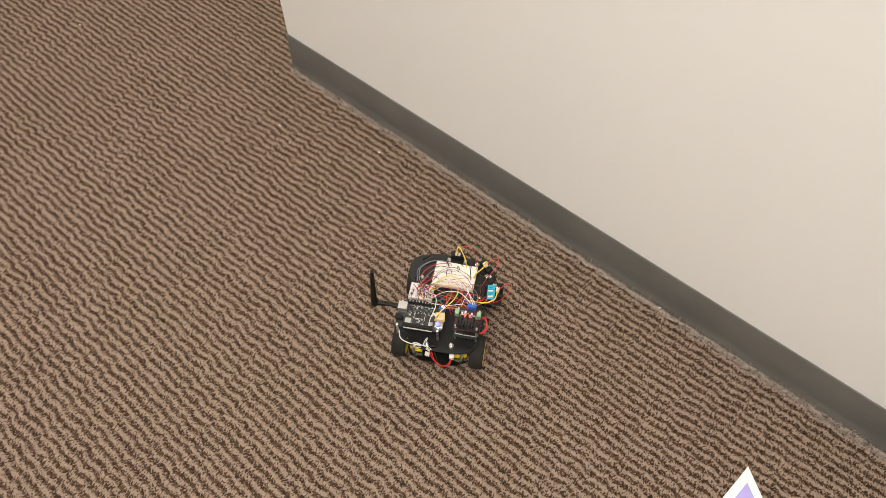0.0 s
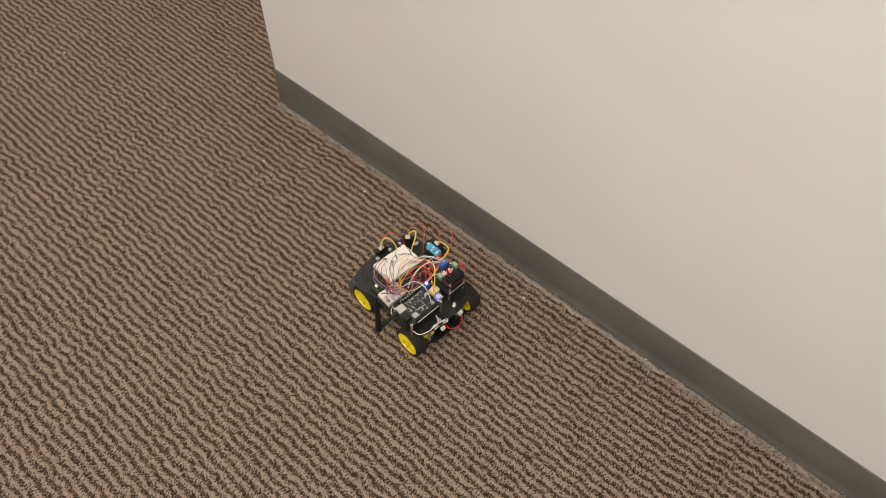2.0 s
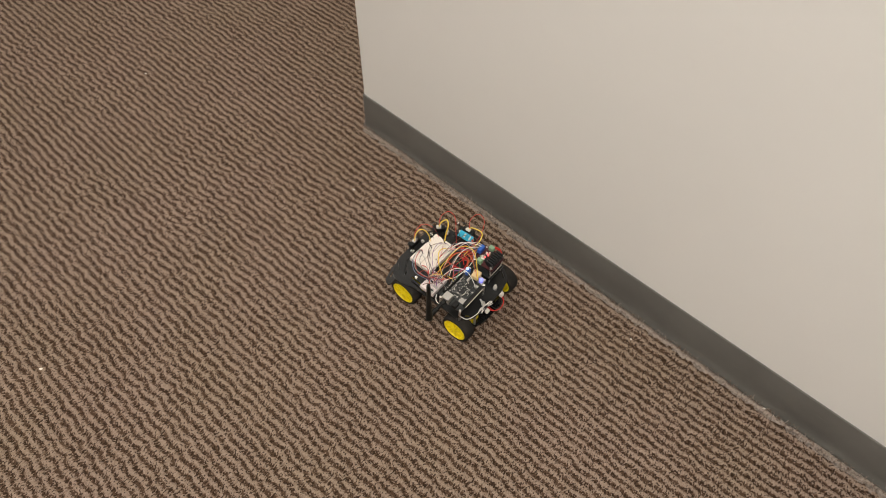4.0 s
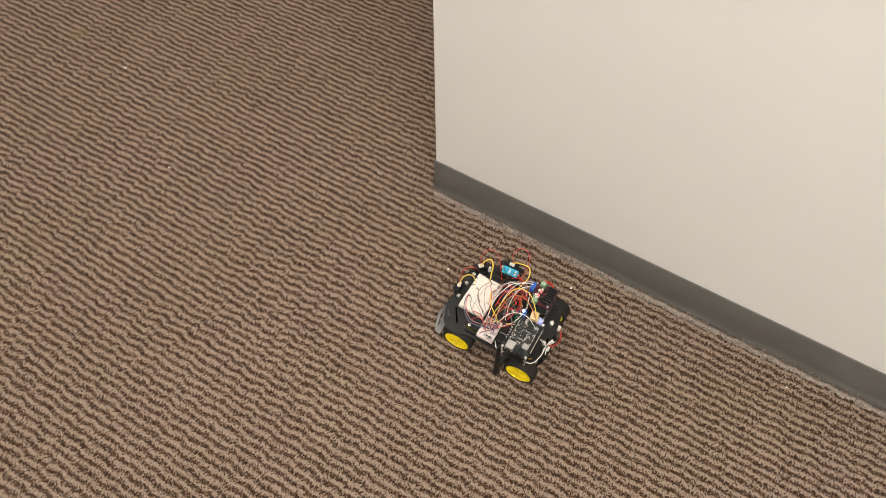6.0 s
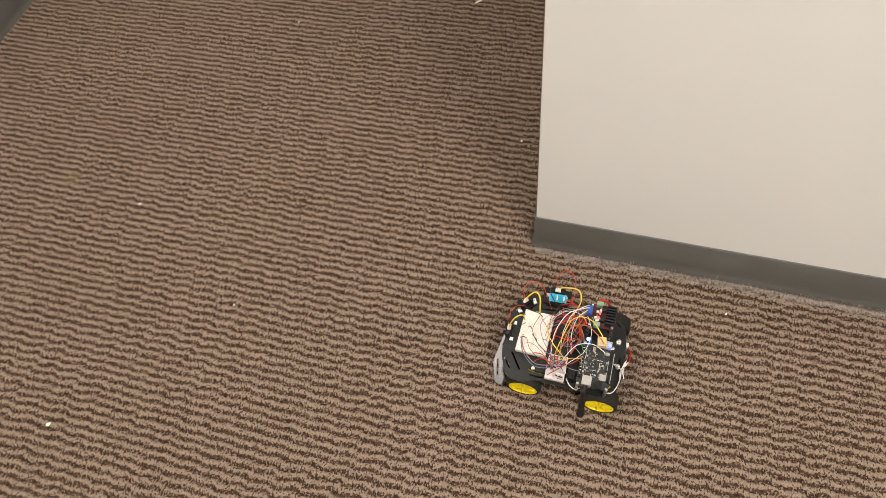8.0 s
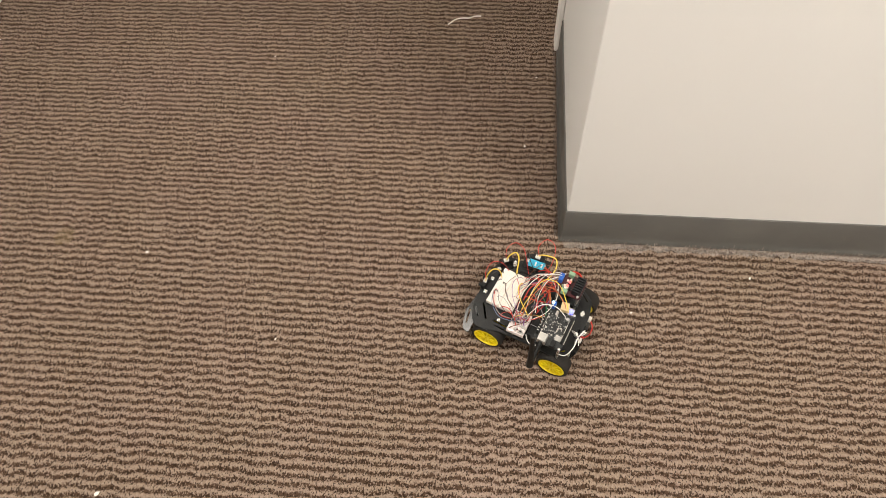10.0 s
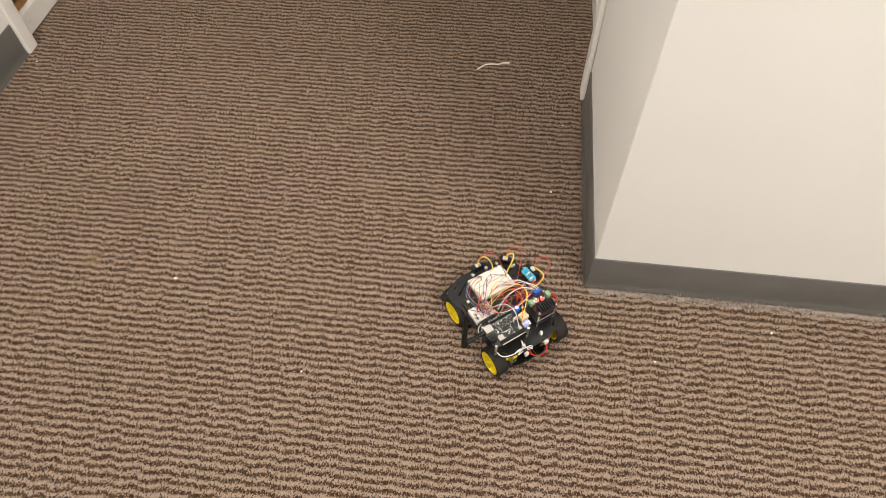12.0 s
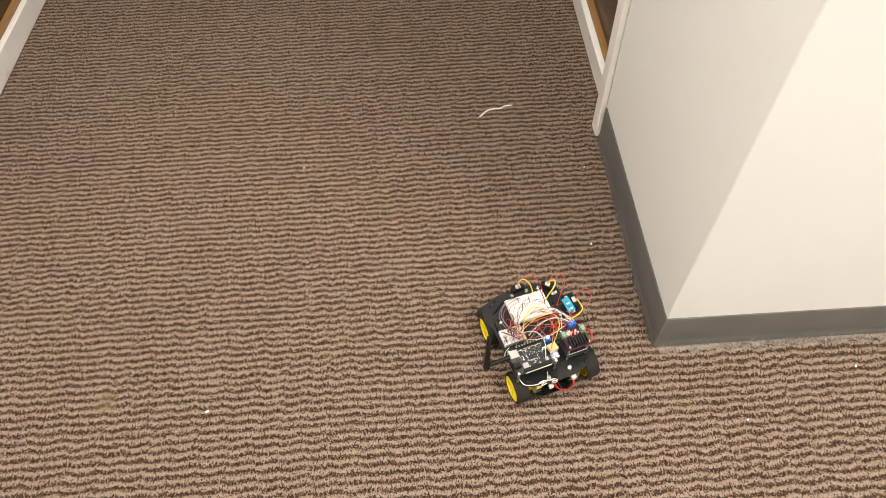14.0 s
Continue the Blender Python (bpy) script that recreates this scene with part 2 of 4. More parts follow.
def lathe(profile, seg=20, axis="z", bm=None, at=(0, 0, 0)):
    """A turned solid from (radius, height) rows; the ends are closed."""
    bm = bm or bmesh.new()
    rings = []
    for r, h in profile:
        ring = []
        for k in range(seg):
            a = 2 * math.pi * k / seg
            p = (r * math.cos(a), r * math.sin(a), h)
            p = {"z": p, "y": (p[0], h, p[1]), "x": (h, p[0], p[1])}[axis]
            ring.append(bm.verts.new(Vector(p) + Vector(at)))
        rings.append(ring)
    for a, b in zip(rings, rings[1:]):
        for k in range(seg):
            bm.faces.new((a[k], a[(k + 1) % seg], b[(k + 1) % seg], b[k]))
    bm.faces.new(rings[0])
    bm.faces.new(rings[-1])
    return bm


def smooth_line(points, steps=6):
    """A Catmull-Rom line through the points."""
    p = [Vector(q) for q in points]
    p = [2 * p[0] - p[1]] + p + [2 * p[-1] - p[-2]]
    out = []
    for i in range(1, len(p) - 2):
        for k in range(steps):
            t = k / steps
            a, b, c, d = p[i - 1], p[i], p[i + 1], p[i + 2]
            out.append(0.5 * (2 * b + (c - a) * t + (2 * a - 5 * b + 4 * c - d) * t * t + (3 * b - a - 3 * c + d) * t ** 3))
    return out + [p[-2]]


def tube(points, r, seg=6, bm=None, steps=6, taper=None):
    bm = bm or bmesh.new()
    line = smooth_line(points, steps)
    side, rings = None, []
    for i, p in enumerate(line):
        way = (line[min(i + 1, len(line) - 1)] - line[max(i - 1, 0)]).normalized()
        if side is None:
            side = way.orthogonal().normalized()
        side = (side - way * side.dot(way)).normalized()
        up = way.cross(side)
        rr = r if taper is None else r + (taper - r) * i / (len(line) - 1)
        rings.append([bm.verts.new(p + (side * math.cos(2 * math.pi * k / seg) + up * math.sin(2 * math.pi * k / seg)) * rr) for k in range(seg)])
    for a, b in zip(rings, rings[1:]):
        for k in range(seg):
            bm.faces.new((a[k], a[(k + 1) % seg], b[(k + 1) % seg], b[k]))
    bm.faces.new(rings[0])
    bm.faces.new(rings[-1])
    return bm


def sheet(outline, holes, z0, z1):
    """A flat plate with holes cut through it."""
    bm = bmesh.new()
    edges = []
    for loop in [outline] + holes:
        vs = [bm.verts.new((x, y, z0)) for x, y in loop]
        edges += [bm.edges.new((vs[i], vs[(i + 1) % len(vs)])) for i in range(len(vs))]
    bmesh.ops.triangle_fill(bm, use_beauty=True, use_dissolve=False, edges=edges)
    top = bmesh.ops.extrude_face_region(bm, geom=list(bm.faces))
    for v in (g for g in top["geom"] if isinstance(g, bmesh.types.BMVert)):
        v.co.z = z1
    return bm


def rounded(points, radius=0.006, steps=4):
    """An outline with its corners rounded."""
    out = []
    n = len(points)
    for i in range(n):
        p, a, b = (Vector(points[k % n]) for k in (i, i - 1, i + 1))
        ra = min(radius, (a - p).length * 0.45)
        rb = min(radius, (b - p).length * 0.45)
        s, e = p + (a - p).normalized() * ra, p + (b - p).normalized() * rb
        for k in range(steps + 1):
            t = k / steps
            q = s * (1 - t) ** 2 + p * 2 * t * (1 - t) + e * t * t
            out.append((q.x, q.y))
    return out


def slot(x0, y0, x1, y1, w):
    """A narrow slot as a four-cornered loop."""
    a, b = Vector((x0, y0)), Vector((x1, y1))
    d = (b - a).normalized()
    s = Vector((-d.y, d.x)) * w / 2
    return [tuple(q) for q in (a + s, a - s, b - s, b + s)]


# ---- the setting ----


def value_noise(x, y, cell, seed):
    """Smooth noise from 0 to 1 on a grid of points."""
    rng = np.random.RandomState(seed)
    tab = rng.rand(512, 512)
    u, v = x / cell + 200, y / cell + 200
    i, j = np.floor(u).astype(int), np.floor(v).astype(int)
    f, g = u - i, v - j
    f, g = f * f * (3 - 2 * f), g * g * (3 - 2 * g)
    pick = lambda a, b: tab[a % 512, b % 512]
    return (pick(i, j) * (1 - f) + pick(i + 1, j) * f) * (1 - g) + (pick(i, j + 1) * (1 - f) + pick(i + 1, j + 1) * f) * g


def carpet_floor():
    """One sheet of carpet with its wavy ridges, fine where it is walked on, coarse under the far walls."""
    xs = np.concatenate([np.arange(-1.76, 1.84, 0.0070), [1.85, 2.4, 3.4, 4.6]])
    ys = np.concatenate([[-2.9, -2.2, -1.7, -1.37], np.arange(-1.36, 1.60, PITCH / 6.3), [1.61, 2.0, 3.0, 4.1]])
    X, Y = np.meshgrid(xs, ys, indexing="ij")
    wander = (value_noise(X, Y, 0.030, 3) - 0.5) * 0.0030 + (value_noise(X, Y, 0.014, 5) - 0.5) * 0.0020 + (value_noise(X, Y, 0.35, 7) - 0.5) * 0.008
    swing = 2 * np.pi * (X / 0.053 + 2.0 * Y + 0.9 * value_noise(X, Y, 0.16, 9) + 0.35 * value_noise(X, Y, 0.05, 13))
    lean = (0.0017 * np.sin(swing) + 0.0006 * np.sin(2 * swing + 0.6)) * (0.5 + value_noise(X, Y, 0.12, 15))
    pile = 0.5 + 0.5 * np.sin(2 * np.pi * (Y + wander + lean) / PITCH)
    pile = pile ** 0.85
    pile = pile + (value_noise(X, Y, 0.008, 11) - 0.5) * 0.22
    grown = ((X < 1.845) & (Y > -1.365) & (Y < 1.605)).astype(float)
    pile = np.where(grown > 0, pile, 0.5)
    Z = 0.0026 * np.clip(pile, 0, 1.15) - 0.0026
    nx, ny = len(xs), len(ys)
    keep = ~((X[:-1, :-1] > 0.05) & (Y[:-1, :-1] > 0.05))
    idx = np.arange(nx * ny).reshape(nx, ny)
    quads = np.stack([idx[:-1, :-1], idx[1:, :-1], idx[1:, 1:], idx[:-1, 1:]], axis=-1)[keep]
    me = bpy.data.meshes.new("floor")
    me.vertices.add(nx * ny)
    me.vertices.foreach_set("co", np.stack([X, Y, Z], axis=-1).astype(np.float32).ravel())
    me.loops.add(quads.size)
    me.loops.foreach_set("vertex_index", quads.astype(np.int32).ravel())
    me.polygons.add(len(quads))
    me.polygons.foreach_set("loop_start", np.arange(0, quads.size, 4, dtype=np.int32))
    me.update(calc_edges=True)
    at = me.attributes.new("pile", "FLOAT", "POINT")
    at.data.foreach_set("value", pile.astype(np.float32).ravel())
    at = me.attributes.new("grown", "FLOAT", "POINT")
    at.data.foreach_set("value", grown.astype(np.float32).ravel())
    me.shade_smooth()
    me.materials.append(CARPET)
    return tagged(new("floor", me), "brown and tan carpet with narrow wavy ridges", "carpet", kind="structure")


carpet_floor()

LEFT = -1.630   # face of the corridor's other wall
SOUTH, NORTH, EAST = -2.9, 4.1, 4.6


def wall(name, *size, bevel=0.0):
    return tagged(part(name, box(*size, bevel=bevel), WALL), "cream painted plaster wall above a grey vinyl base", "wall", kind="structure")


corner = sheet([(0.0, 0.003), (0.0009, 0.0009), (0.003, 0.0), (EAST, 0.0), (EAST, 0.12), (0.12, 0.12), (0.12, 0.648), (0.0, 0.648)], [], -0.01, CEILING)
tagged(part("wall_corner", corner, WALL), "cream painted wall turning an outer corner into the corridor", "wall", kind="structure")
wall("wall_corridor_right", 0, 0.12, 1.625, NORTH, -0.01, CEILING)
wall("wall_over_door_right", 0, 0.12, 0.648, 1.625, 2.08, CEILING)
wall("wall_left", LEFT - 0.12, LEFT, SOUTH, 0.662, -0.01, CEILING)
wall("wall_left_far", LEFT - 0.12, LEFT, 1.64, NORTH, -0.01, CEILING)
wall("wall_over_door_left", LEFT - 0.12, LEFT, 0.662, 1.64, 2.08, CEILING)
wall("wall_south", LEFT - 0.12, EAST + 0.12, SOUTH - 0.12, SOUTH, -0.01, CEILING)
wall("wall_east", EAST, EAST + 0.12, SOUTH, 0.12, -0.01, CEILING)
wall("wall_north", LEFT - 0.12, 0.12, NORTH, NORTH + 0.12, -0.01, CEILING)
tagged(part("ceiling", box(LEFT - 0.12, EAST + 0.12, SOUTH - 0.12, NORTH + 0.12, CEILING, CEILING + 0.1), CEIL), "plain white ceiling with flush light panels", "ceiling", kind="structure")

BASE_H = 0.102
COVE = [(0.0, BASE_H), (0.0022, BASE_H - 0.0006), (0.0032, BASE_H - 0.003), (0.0034, 0.024), (0.0042, 0.012), (0.0062, 0.005), (0.0085, 0.0005), (0.0085, -0.006), (0.0, -0.006)]


def baseboard(path, name="baseboard"):
    """A cove base along a line of (x, y, outward x, outward y) stations."""
    bm = bmesh.new()
    rows = [[bm.verts.new((x + nx * d, y + ny * d, z)) for d, z in COVE] for x, y, nx, ny in path]
    for a, b in zip(rows, rows[1:]):
        for k in range(len(COVE) - 1):
            bm.faces.new((a[k], a[k + 1], b[k + 1], b[k]))
    bm.faces.new(rows[0])
    bm.faces.new(rows[-1])
    ob = part(name, bm, VINYL, smooth=True)
    return tagged(ob, "dark grey vinyl cove base with faint scuffs", "baseboard", kind="structure")


turn = [(0, 0, -math.sin(radians(a)), -math.cos(radians(a))) for a in (0, 22, 45, 68, 90)]
baseboard([(EAST, 0, 0, -1), (2.4, 0, 0, -1), (0.6, 0, 0, -1)] + turn + [(0, 0.3, -1, 0), (0, 0.602, -1, 0)])
baseboard([(LEFT, 0.618, 1, 0), (LEFT, 0, 1, 0), (LEFT, SOUTH, 1, 0)])


def carpet_fringe():
    """Short frayed fibres where the cut carpet edge meets the wall base."""
    rng = random.Random(31)
    verts, faces = [], []
    for along_x, length in ((True, 2.1), (False, 0.60)):
        for k in range(int(length * 1500)):
            u = rng.uniform(0.0, length) - (0.008 if along_x else 0.0)
            d = rng.uniform(0.006, 0.015)
            h = rng.uniform(0.003, 0.0095) * (1.5 if rng.random() < 0.08 else 1.0)
            tilt, out, w = rng.uniform(-0.005, 0.005), rng.uniform(-0.002, 0.006), rng.uniform(0.0005, 0.0011)
            for du, dd, dz in ((-w, 0, -0.003), (w, 0.0004, -0.003), (tilt + w * 0.5, -out, h), (tilt - w * 0.3, -out, h)):
                verts.append((u + du, -d + dd, dz) if along_x else (-d + dd, u + du, dz))
            i = len(verts)
            faces.append((i - 4, i - 3, i - 2, i - 1))
    me = bpy.data.meshes.new("carpet_fringe")
    me.from_pydata(verts, [], faces)
    me.materials.append(FRINGE)
    tagged(new("carpet_fringe", me), "frayed pale carpet fibres along the wall base", "carpet fringe", kind="stuff")


carpet_fringe()


def doorway(number, face, sign, y0, y1):
    """A white cased opening with a wooden leaf set back in it; sign: the way the wall faces along x."""
    root = tagged(new("door_%d" % number), "brown wooden door with a white bottom rail in a white casing", "door", kind="structure")
    root.matrix_basis = pose(face, 0, 0)

    def slab(name, d0, d1, a, b, z0, z1, mat, bevel, label=""):
        x0, x1 = sorted((d0 * sign, d1 * sign))
        return part(name, box(x0, x1, a, b, z0, z1, bevel=bevel), mat, root, label)

    for a, b in ((y0, y0 + 0.0455), (y1 - 0.0455, y1)):
        slab("casing", 0.015, 0.0005, a, b, 0.0, 2.14, TRIM, 0.004, "white painted door casing")
    slab("head_casing", 0.0145, 0.0005, y0 + 0.046, y1 - 0.046, 2.082, 2.14, TRIM, 0.004)
    slab("jamb", 0.0, -0.118, y0 + 0.046, y0 + 0.060, 0.0, 2.08, TRIM, 0.001)
    slab("jamb", 0.0, -0.118, y1 - 0.060, y1 - 0.046, 0.0, 2.08, TRIM, 0.001)
    slab("bottom_rail", -0.024, -0.078, y0 + 0.061, y1 - 0.061, 0.002, 0.066, TRIM, 0.002, "white painted bottom rail")
    slab("wood_panel", -0.056, -0.076, y0 + 0.061, y1 - 0.061, 0.0805, 2.078, WOOD, 0.001, "brown wooden panel")
    # strip whose paler wood colour stands for light on the panel's lower edge
    slab("lit_edge", -0.040, -0.077, y0 + 0.061, y1 - 0.061, 0.0665, 0.080, LITWOOD, 0.003, "lower wooden edge, its lit tone put into the colour")
    return root


doorway(1, 0.0, -1, 0.602, 1.671)
doorway(2, LEFT, 1, 0.618, 1.686)


def ceiling_panel(x, y, sx, sy):
    root = tagged(new("ceiling_light"), "unseen flush white ceiling light panel, switched on", "ceiling light", "ceiling lights")
    root.matrix_basis = pose(x, y, CEILING)
    part("diffuser", box(-sx / 2, sx / 2, -sy / 2, sy / 2, -0.008, -0.0005), PANEL, root)
    for name, b in (("frame", (-sx / 2 - 0.02, sx / 2 + 0.02, sy / 2, sy / 2 + 0.02)), ("frame", (-sx / 2 - 0.02, sx / 2 + 0.02, -sy / 2 - 0.02, -sy / 2)),
                    ("frame", (-sx / 2 - 0.02, -sx / 2, -sy / 2, sy / 2)), ("frame", (sx / 2, sx / 2 + 0.02, -sy / 2, sy / 2))):
        part(name, box(*b, -0.014, -0.0005, bevel=0.002), TRIM, root)


for px_, py_, sx_, sy_, _ in PANELS:
    ceiling_panel(px_, py_, sx_, sy_)

# ---- small things on the carpet ----


def lint(x, y, size, turn_deg):
    rng = random.Random(int(1000 * (x + 5) + 77 * (y + 5)))
    bm = bmesh.new()
    bmesh.ops.create_icosphere(bm, subdivisions=2, radius=size)
    for v in bm.verts:
        v.co = Vector((v.co.x * 1.3, v.co.y * 0.8, v.co.z * 0.5)) * (0.75 + 0.5 * rng.random())
    ob = part("lint_speck", bm, LINT, m=pose(x, y, 0.0005, 0, 0, turn_deg), smooth=True)
    tagged(ob, "tiny pale crumb of lint on the carpet", "lint", "lint on the carpet")


for x, y, size, a in ((0.139, -0.176, 0.0027, 20), (0.390, -0.079, 0.0030, 70), (0.852, -0.061, 0.0022, 10), (1.125, -0.012, 0.0028, 40), (-0.845, -0.608, 0.0050, 60),
                      (0.034, -0.918, 0.0036, 30), (-0.921, -0.091, 0.0036, 15), (-0.086, 0.262, 0.0030, 80), (-0.770, 0.552, 0.0022, 35), (-0.060, 0.500, 0.0025, 0),
                      (-1.585, 0.590, 0.0030, 0), (-0.584, -0.282, 0.0026, 50)):
    lint(x, y, size * 0.8, a)

bm = tube([(-0.307, 0.700, 0.001), (-0.287, 0.719, 0.003), (-0.266, 0.727, 0.002), (-0.250, 0.726, 0.003), (-0.236, 0.735, 0.002), (-0.217, 0.738, 0.001)], 0.0019, 6)
tagged(part("thread", bm, LINT, smooth=True), "loose pale thread lying on the carpet", "thread")

card = tagged(new("card"), "white triangular card with a lilac centre on the carpet", "card")
card.matrix_basis = pose(1.412, -0.194, 0.0, 0, 0, -67)


def triangle(inset, side, z0, z1):
    half = radians(29.5)
    pts = [(inset / math.sin(half), 0)] + [((side * math.cos(half)) - inset, s * ((side * math.cos(half) - inset) * math.tan(half) - inset / math.cos(half))) for s in (-1, 1)]
    return sheet(pts, [], z0, z1)


part("sheet", triangle(0.0, 0.17, 0.0, 0.0025), PAPER, card)
part("print", triangle(0.0145, 0.17, 0.0026, 0.0029), PURPLE, card, "lilac printed triangle")

# ---- the robot car ----
robot = tagged(new("robot_car"), "four-wheeled robot car with yellow wheels, circuit boards and loose wires", "robot car")

UP0, UP1 = 0.0625, 0.0660     # upper plate
LO0, LO1 = 0.0220, 0.0250     # lower plate

upper = [(0.119, -0.042), (0.119, 0.042), (0.106, 0.076), (0.094, 0.086), (0.070, 0.086), (0.048, 0.078), (-0.040, 0.078),
         (-0.066, 0.080), (-0.090, 0.062), (-0.097, 0.030), (-0.097, -0.030), (-0.090, -0.062), (-0.066, -0.080), (-0.040, -0.078), (0.048, -0.078), (0.070, -0.086), (0.094, -0.086), (0.106, -0.076)]
holes = []
for s in (-1, 1):
    holes += [slot(0.101, 0.034 * s, 0.080, 0.066 * s, 0.0038), slot(0.112, 0.048 * s, 0.098, 0.066 * s, 0.0035), slot(0.066, 0.061 * s, 0.036, 0.064 * s, 0.0034),
              slot(0.060, 0.071 * s, -0.004, 0.072 * s, 0.0030), slot(-0.066, 0.070 * s, -0.082, 0.058 * s, 0.0036), slot(-0.014, 0.064 * s, -0.034, 0.064 * s, 0.0034)]
holes += [slot(0.020, -0.046, 0.020, -0.066, 0.0036), slot(-0.090, 0.004, -0.090, 0.020, 0.0036)]
part("upper_plate", sheet(rounded(upper, 0.008), holes, UP0, UP1), ACRYLIC, robot, "black acrylic top plate with slots")

lower = [(0.122, -0.052), (0.135, 0.046), (0.123, 0.085), (0.108, 0.090), (0.108, 0.056), (-0.092, 0.056), (-0.102, 0.030), (-0.102, -0.030), (-0.092, -0.056), (0.104, -0.056), (0.104, -0.084), (0.113, -0.080)]
lower_holes = [slot(0.1205, 0.072, 0.1275, 0.040, 0.0035), slot(0.110, -0.070, 0.115, -0.044, 0.0035), slot(0.1245, 0.016, 0.121, -0.016, 0.0035)]
part("lower_plate", sheet(rounded(lower, 0.006), lower_holes, LO0, LO1), GLOSS, robot, "glossy black acrylic bottom plate")

# wheels: a tyre with grooves, a yellow spoked rim on it
WHEEL_R = 0.0325
AXLES = [(0.069, 0.075), (-0.069, 0.075), (0.069, -0.075), (-0.069, -0.075)]


def tyre_mesh():
    bm = bmesh.new()
    w, r0, seg = 0.013, 0.0262, 48
    prof = [(r0, -w), (0.0308, -w), (WHEEL_R, -w + 0.003), (WHEEL_R, w - 0.003), (0.0308, w), (r0, w)]
    rings = []
    for k in range(seg):
        a = 2 * math.pi * k / seg
        tread = 0.0009 if k % 2 else 0.0
        rings.append([bm.verts.new(((r - (tread if r > 0.031 else 0)) * math.cos(a), y, (r - (tread if r > 0.031 else 0)) * math.sin(a))) for r, y in prof])
    for k in range(seg):
        a, b = rings[k], rings[(k + 1) % seg]
        for j in range(len(prof)):
            bm.faces.new((a[j], a[(j + 1) % len(prof)], b[(j + 1) % len(prof)], b[j]))
    return bm


def rim_mesh():
    """A yellow rim: a ring, a hub and slanted double spokes on both faces."""
    bm = bmesh.new()
    seg = 40
    for prof in ([(0.0262, -0.0128), (0.0262, 0.0132), (0.0235, 0.0132), (0.0225, 0.009), (0.0225, -0.009), (0.0235, -0.0128)],
                 [(0.0065, -0.010), (0.0065, 0.0122), (0.0028, 0.0122), (0.0028, -0.010)],
                 [(0.0226, 0.0015), (0.0226, 0.0042), (0.006, 0.0042), (0.006, 0.0015)]):
        rings = []
        for k in range(seg):
            a = 2 * math.pi * k / seg
            rings.append([bm.verts.new((r * math.cos(a), y, r * math.sin(a))) for r, y in prof])
        for k in range(seg):
            a, b = rings[k], rings[(k + 1) % seg]
            for j in range(len(prof)):
                bm.faces.new((a[j], a[(j + 1) % len(prof)], b[(j + 1) % len(prof)], b[j]))
    for k in range(10):
        a = 2 * math.pi * k / 10
        start = len(bm.verts)
        box(0.006, 0.0230, -0.0012, 0.0012, 0.0, 0.001, bm=bm)
        bm.verts.ensure_lookup_table()
        for v in bm.verts[start:]:
            x, w_, h = v.co
            y = 0.0040 + (0.0085 if h > 0.0005 else 0.0)
            v.co = Vector((x * math.cos(a) - w_ * math.sin(a), y, x * math.sin(a) + w_ * math.cos(a)))
    return bm


wheels = []
for x, y in AXLES:
    m = pose(x, y, WHEEL_R)
    if not wheels:
        w = part("wheel", tyre_mesh(), TYRE, robot, "black rubber tyre on a yellow plastic rim", m, True)
        rim = part("rim", rim_mesh(), YELLOW, w, "yellow plastic spoked rim", smooth=True)
    else:
        w = share(wheels[0], robot, m)
        share(rim, w, Matrix() if y > 0 else pose(0, 0, 0, 0, 0, 180))
    wheels.append(w)

# gear motors between the plates
motor = motor_can = None
for x, y in AXLES:
    s = 1 if y > 0 else -1
    way = -1 if x > 0 else 1
    m = pose(x, y - 0.030 * s, WHEEL_R)
    if motor is None:
        motor = part("gear_motor", box(-0.012, 0.026, -0.0112, 0.0112, -0.0095, 0.0095, 0.002), YELLOW, robot, "yellow plastic gear motor", m @ Matrix.Diagonal((way, 1, 1, 1)))
    else:
        share(motor, robot, m @ Matrix.Diagonal((way, 1, 1, 1)))
    part("motor_can", lathe([(0.0085, 0.0265), (0.0098, 0.0275), (0.0098, 0.046), (0.007, 0.0475)], 16, "x"), NICKEL, robot, "", m @ pose(0, 0, 0, 0, 0, 0 if way > 0 else 180), True)
for x in (-0.0945, ):
    for y in (0.040, -0.040):
        part("motor_end", box(x + 0.008, x + 0.014, y - 0.010, y + 0.010, 0.0265, 0.040, 0.0015), YELLOW, robot)

part("battery_holder", box(-0.060, 0.045, -0.030, 0.030, 0.0255, 0.052, 0.003), BLACKPLASTIC, robot, "black battery holder between the plates")


def post(x, y, z0, z1, r=0.0028, name="standoff", mat=NICKEL, parent=None):
    """A hexagonal spacer with a screw head."""
    bm = lathe([(r, z0), (r, z1)], 6)
    lathe([(r * 1.05, z1), (r * 1.05, z1 + 0.0016), (r * 0.6, z1 + 0.0022)], 12, bm=bm)
    return part(name, bm, mat, parent or robot, "", pose(x, y, 0))


for x, y in ((0.100, 0.0), (0.030, 0.050), (0.030, -0.050), (-0.088, 0.046), (-0.088, -0.046)):
    post(x, y, LO1, UP0 - 0.0002, 0.003)


def screw(x, y, r=0.0036, h=0.006, mat=STEEL):
    bm = lathe([(r, 0), (r, h * 0.5), (r * 0.62, h * 0.5), (r * 0.62, h), (r * 0.4, h * 1.05)], 14)
    part("screw", bm, mat, robot, "bright metal screw", pose(x, y, UP1), True)


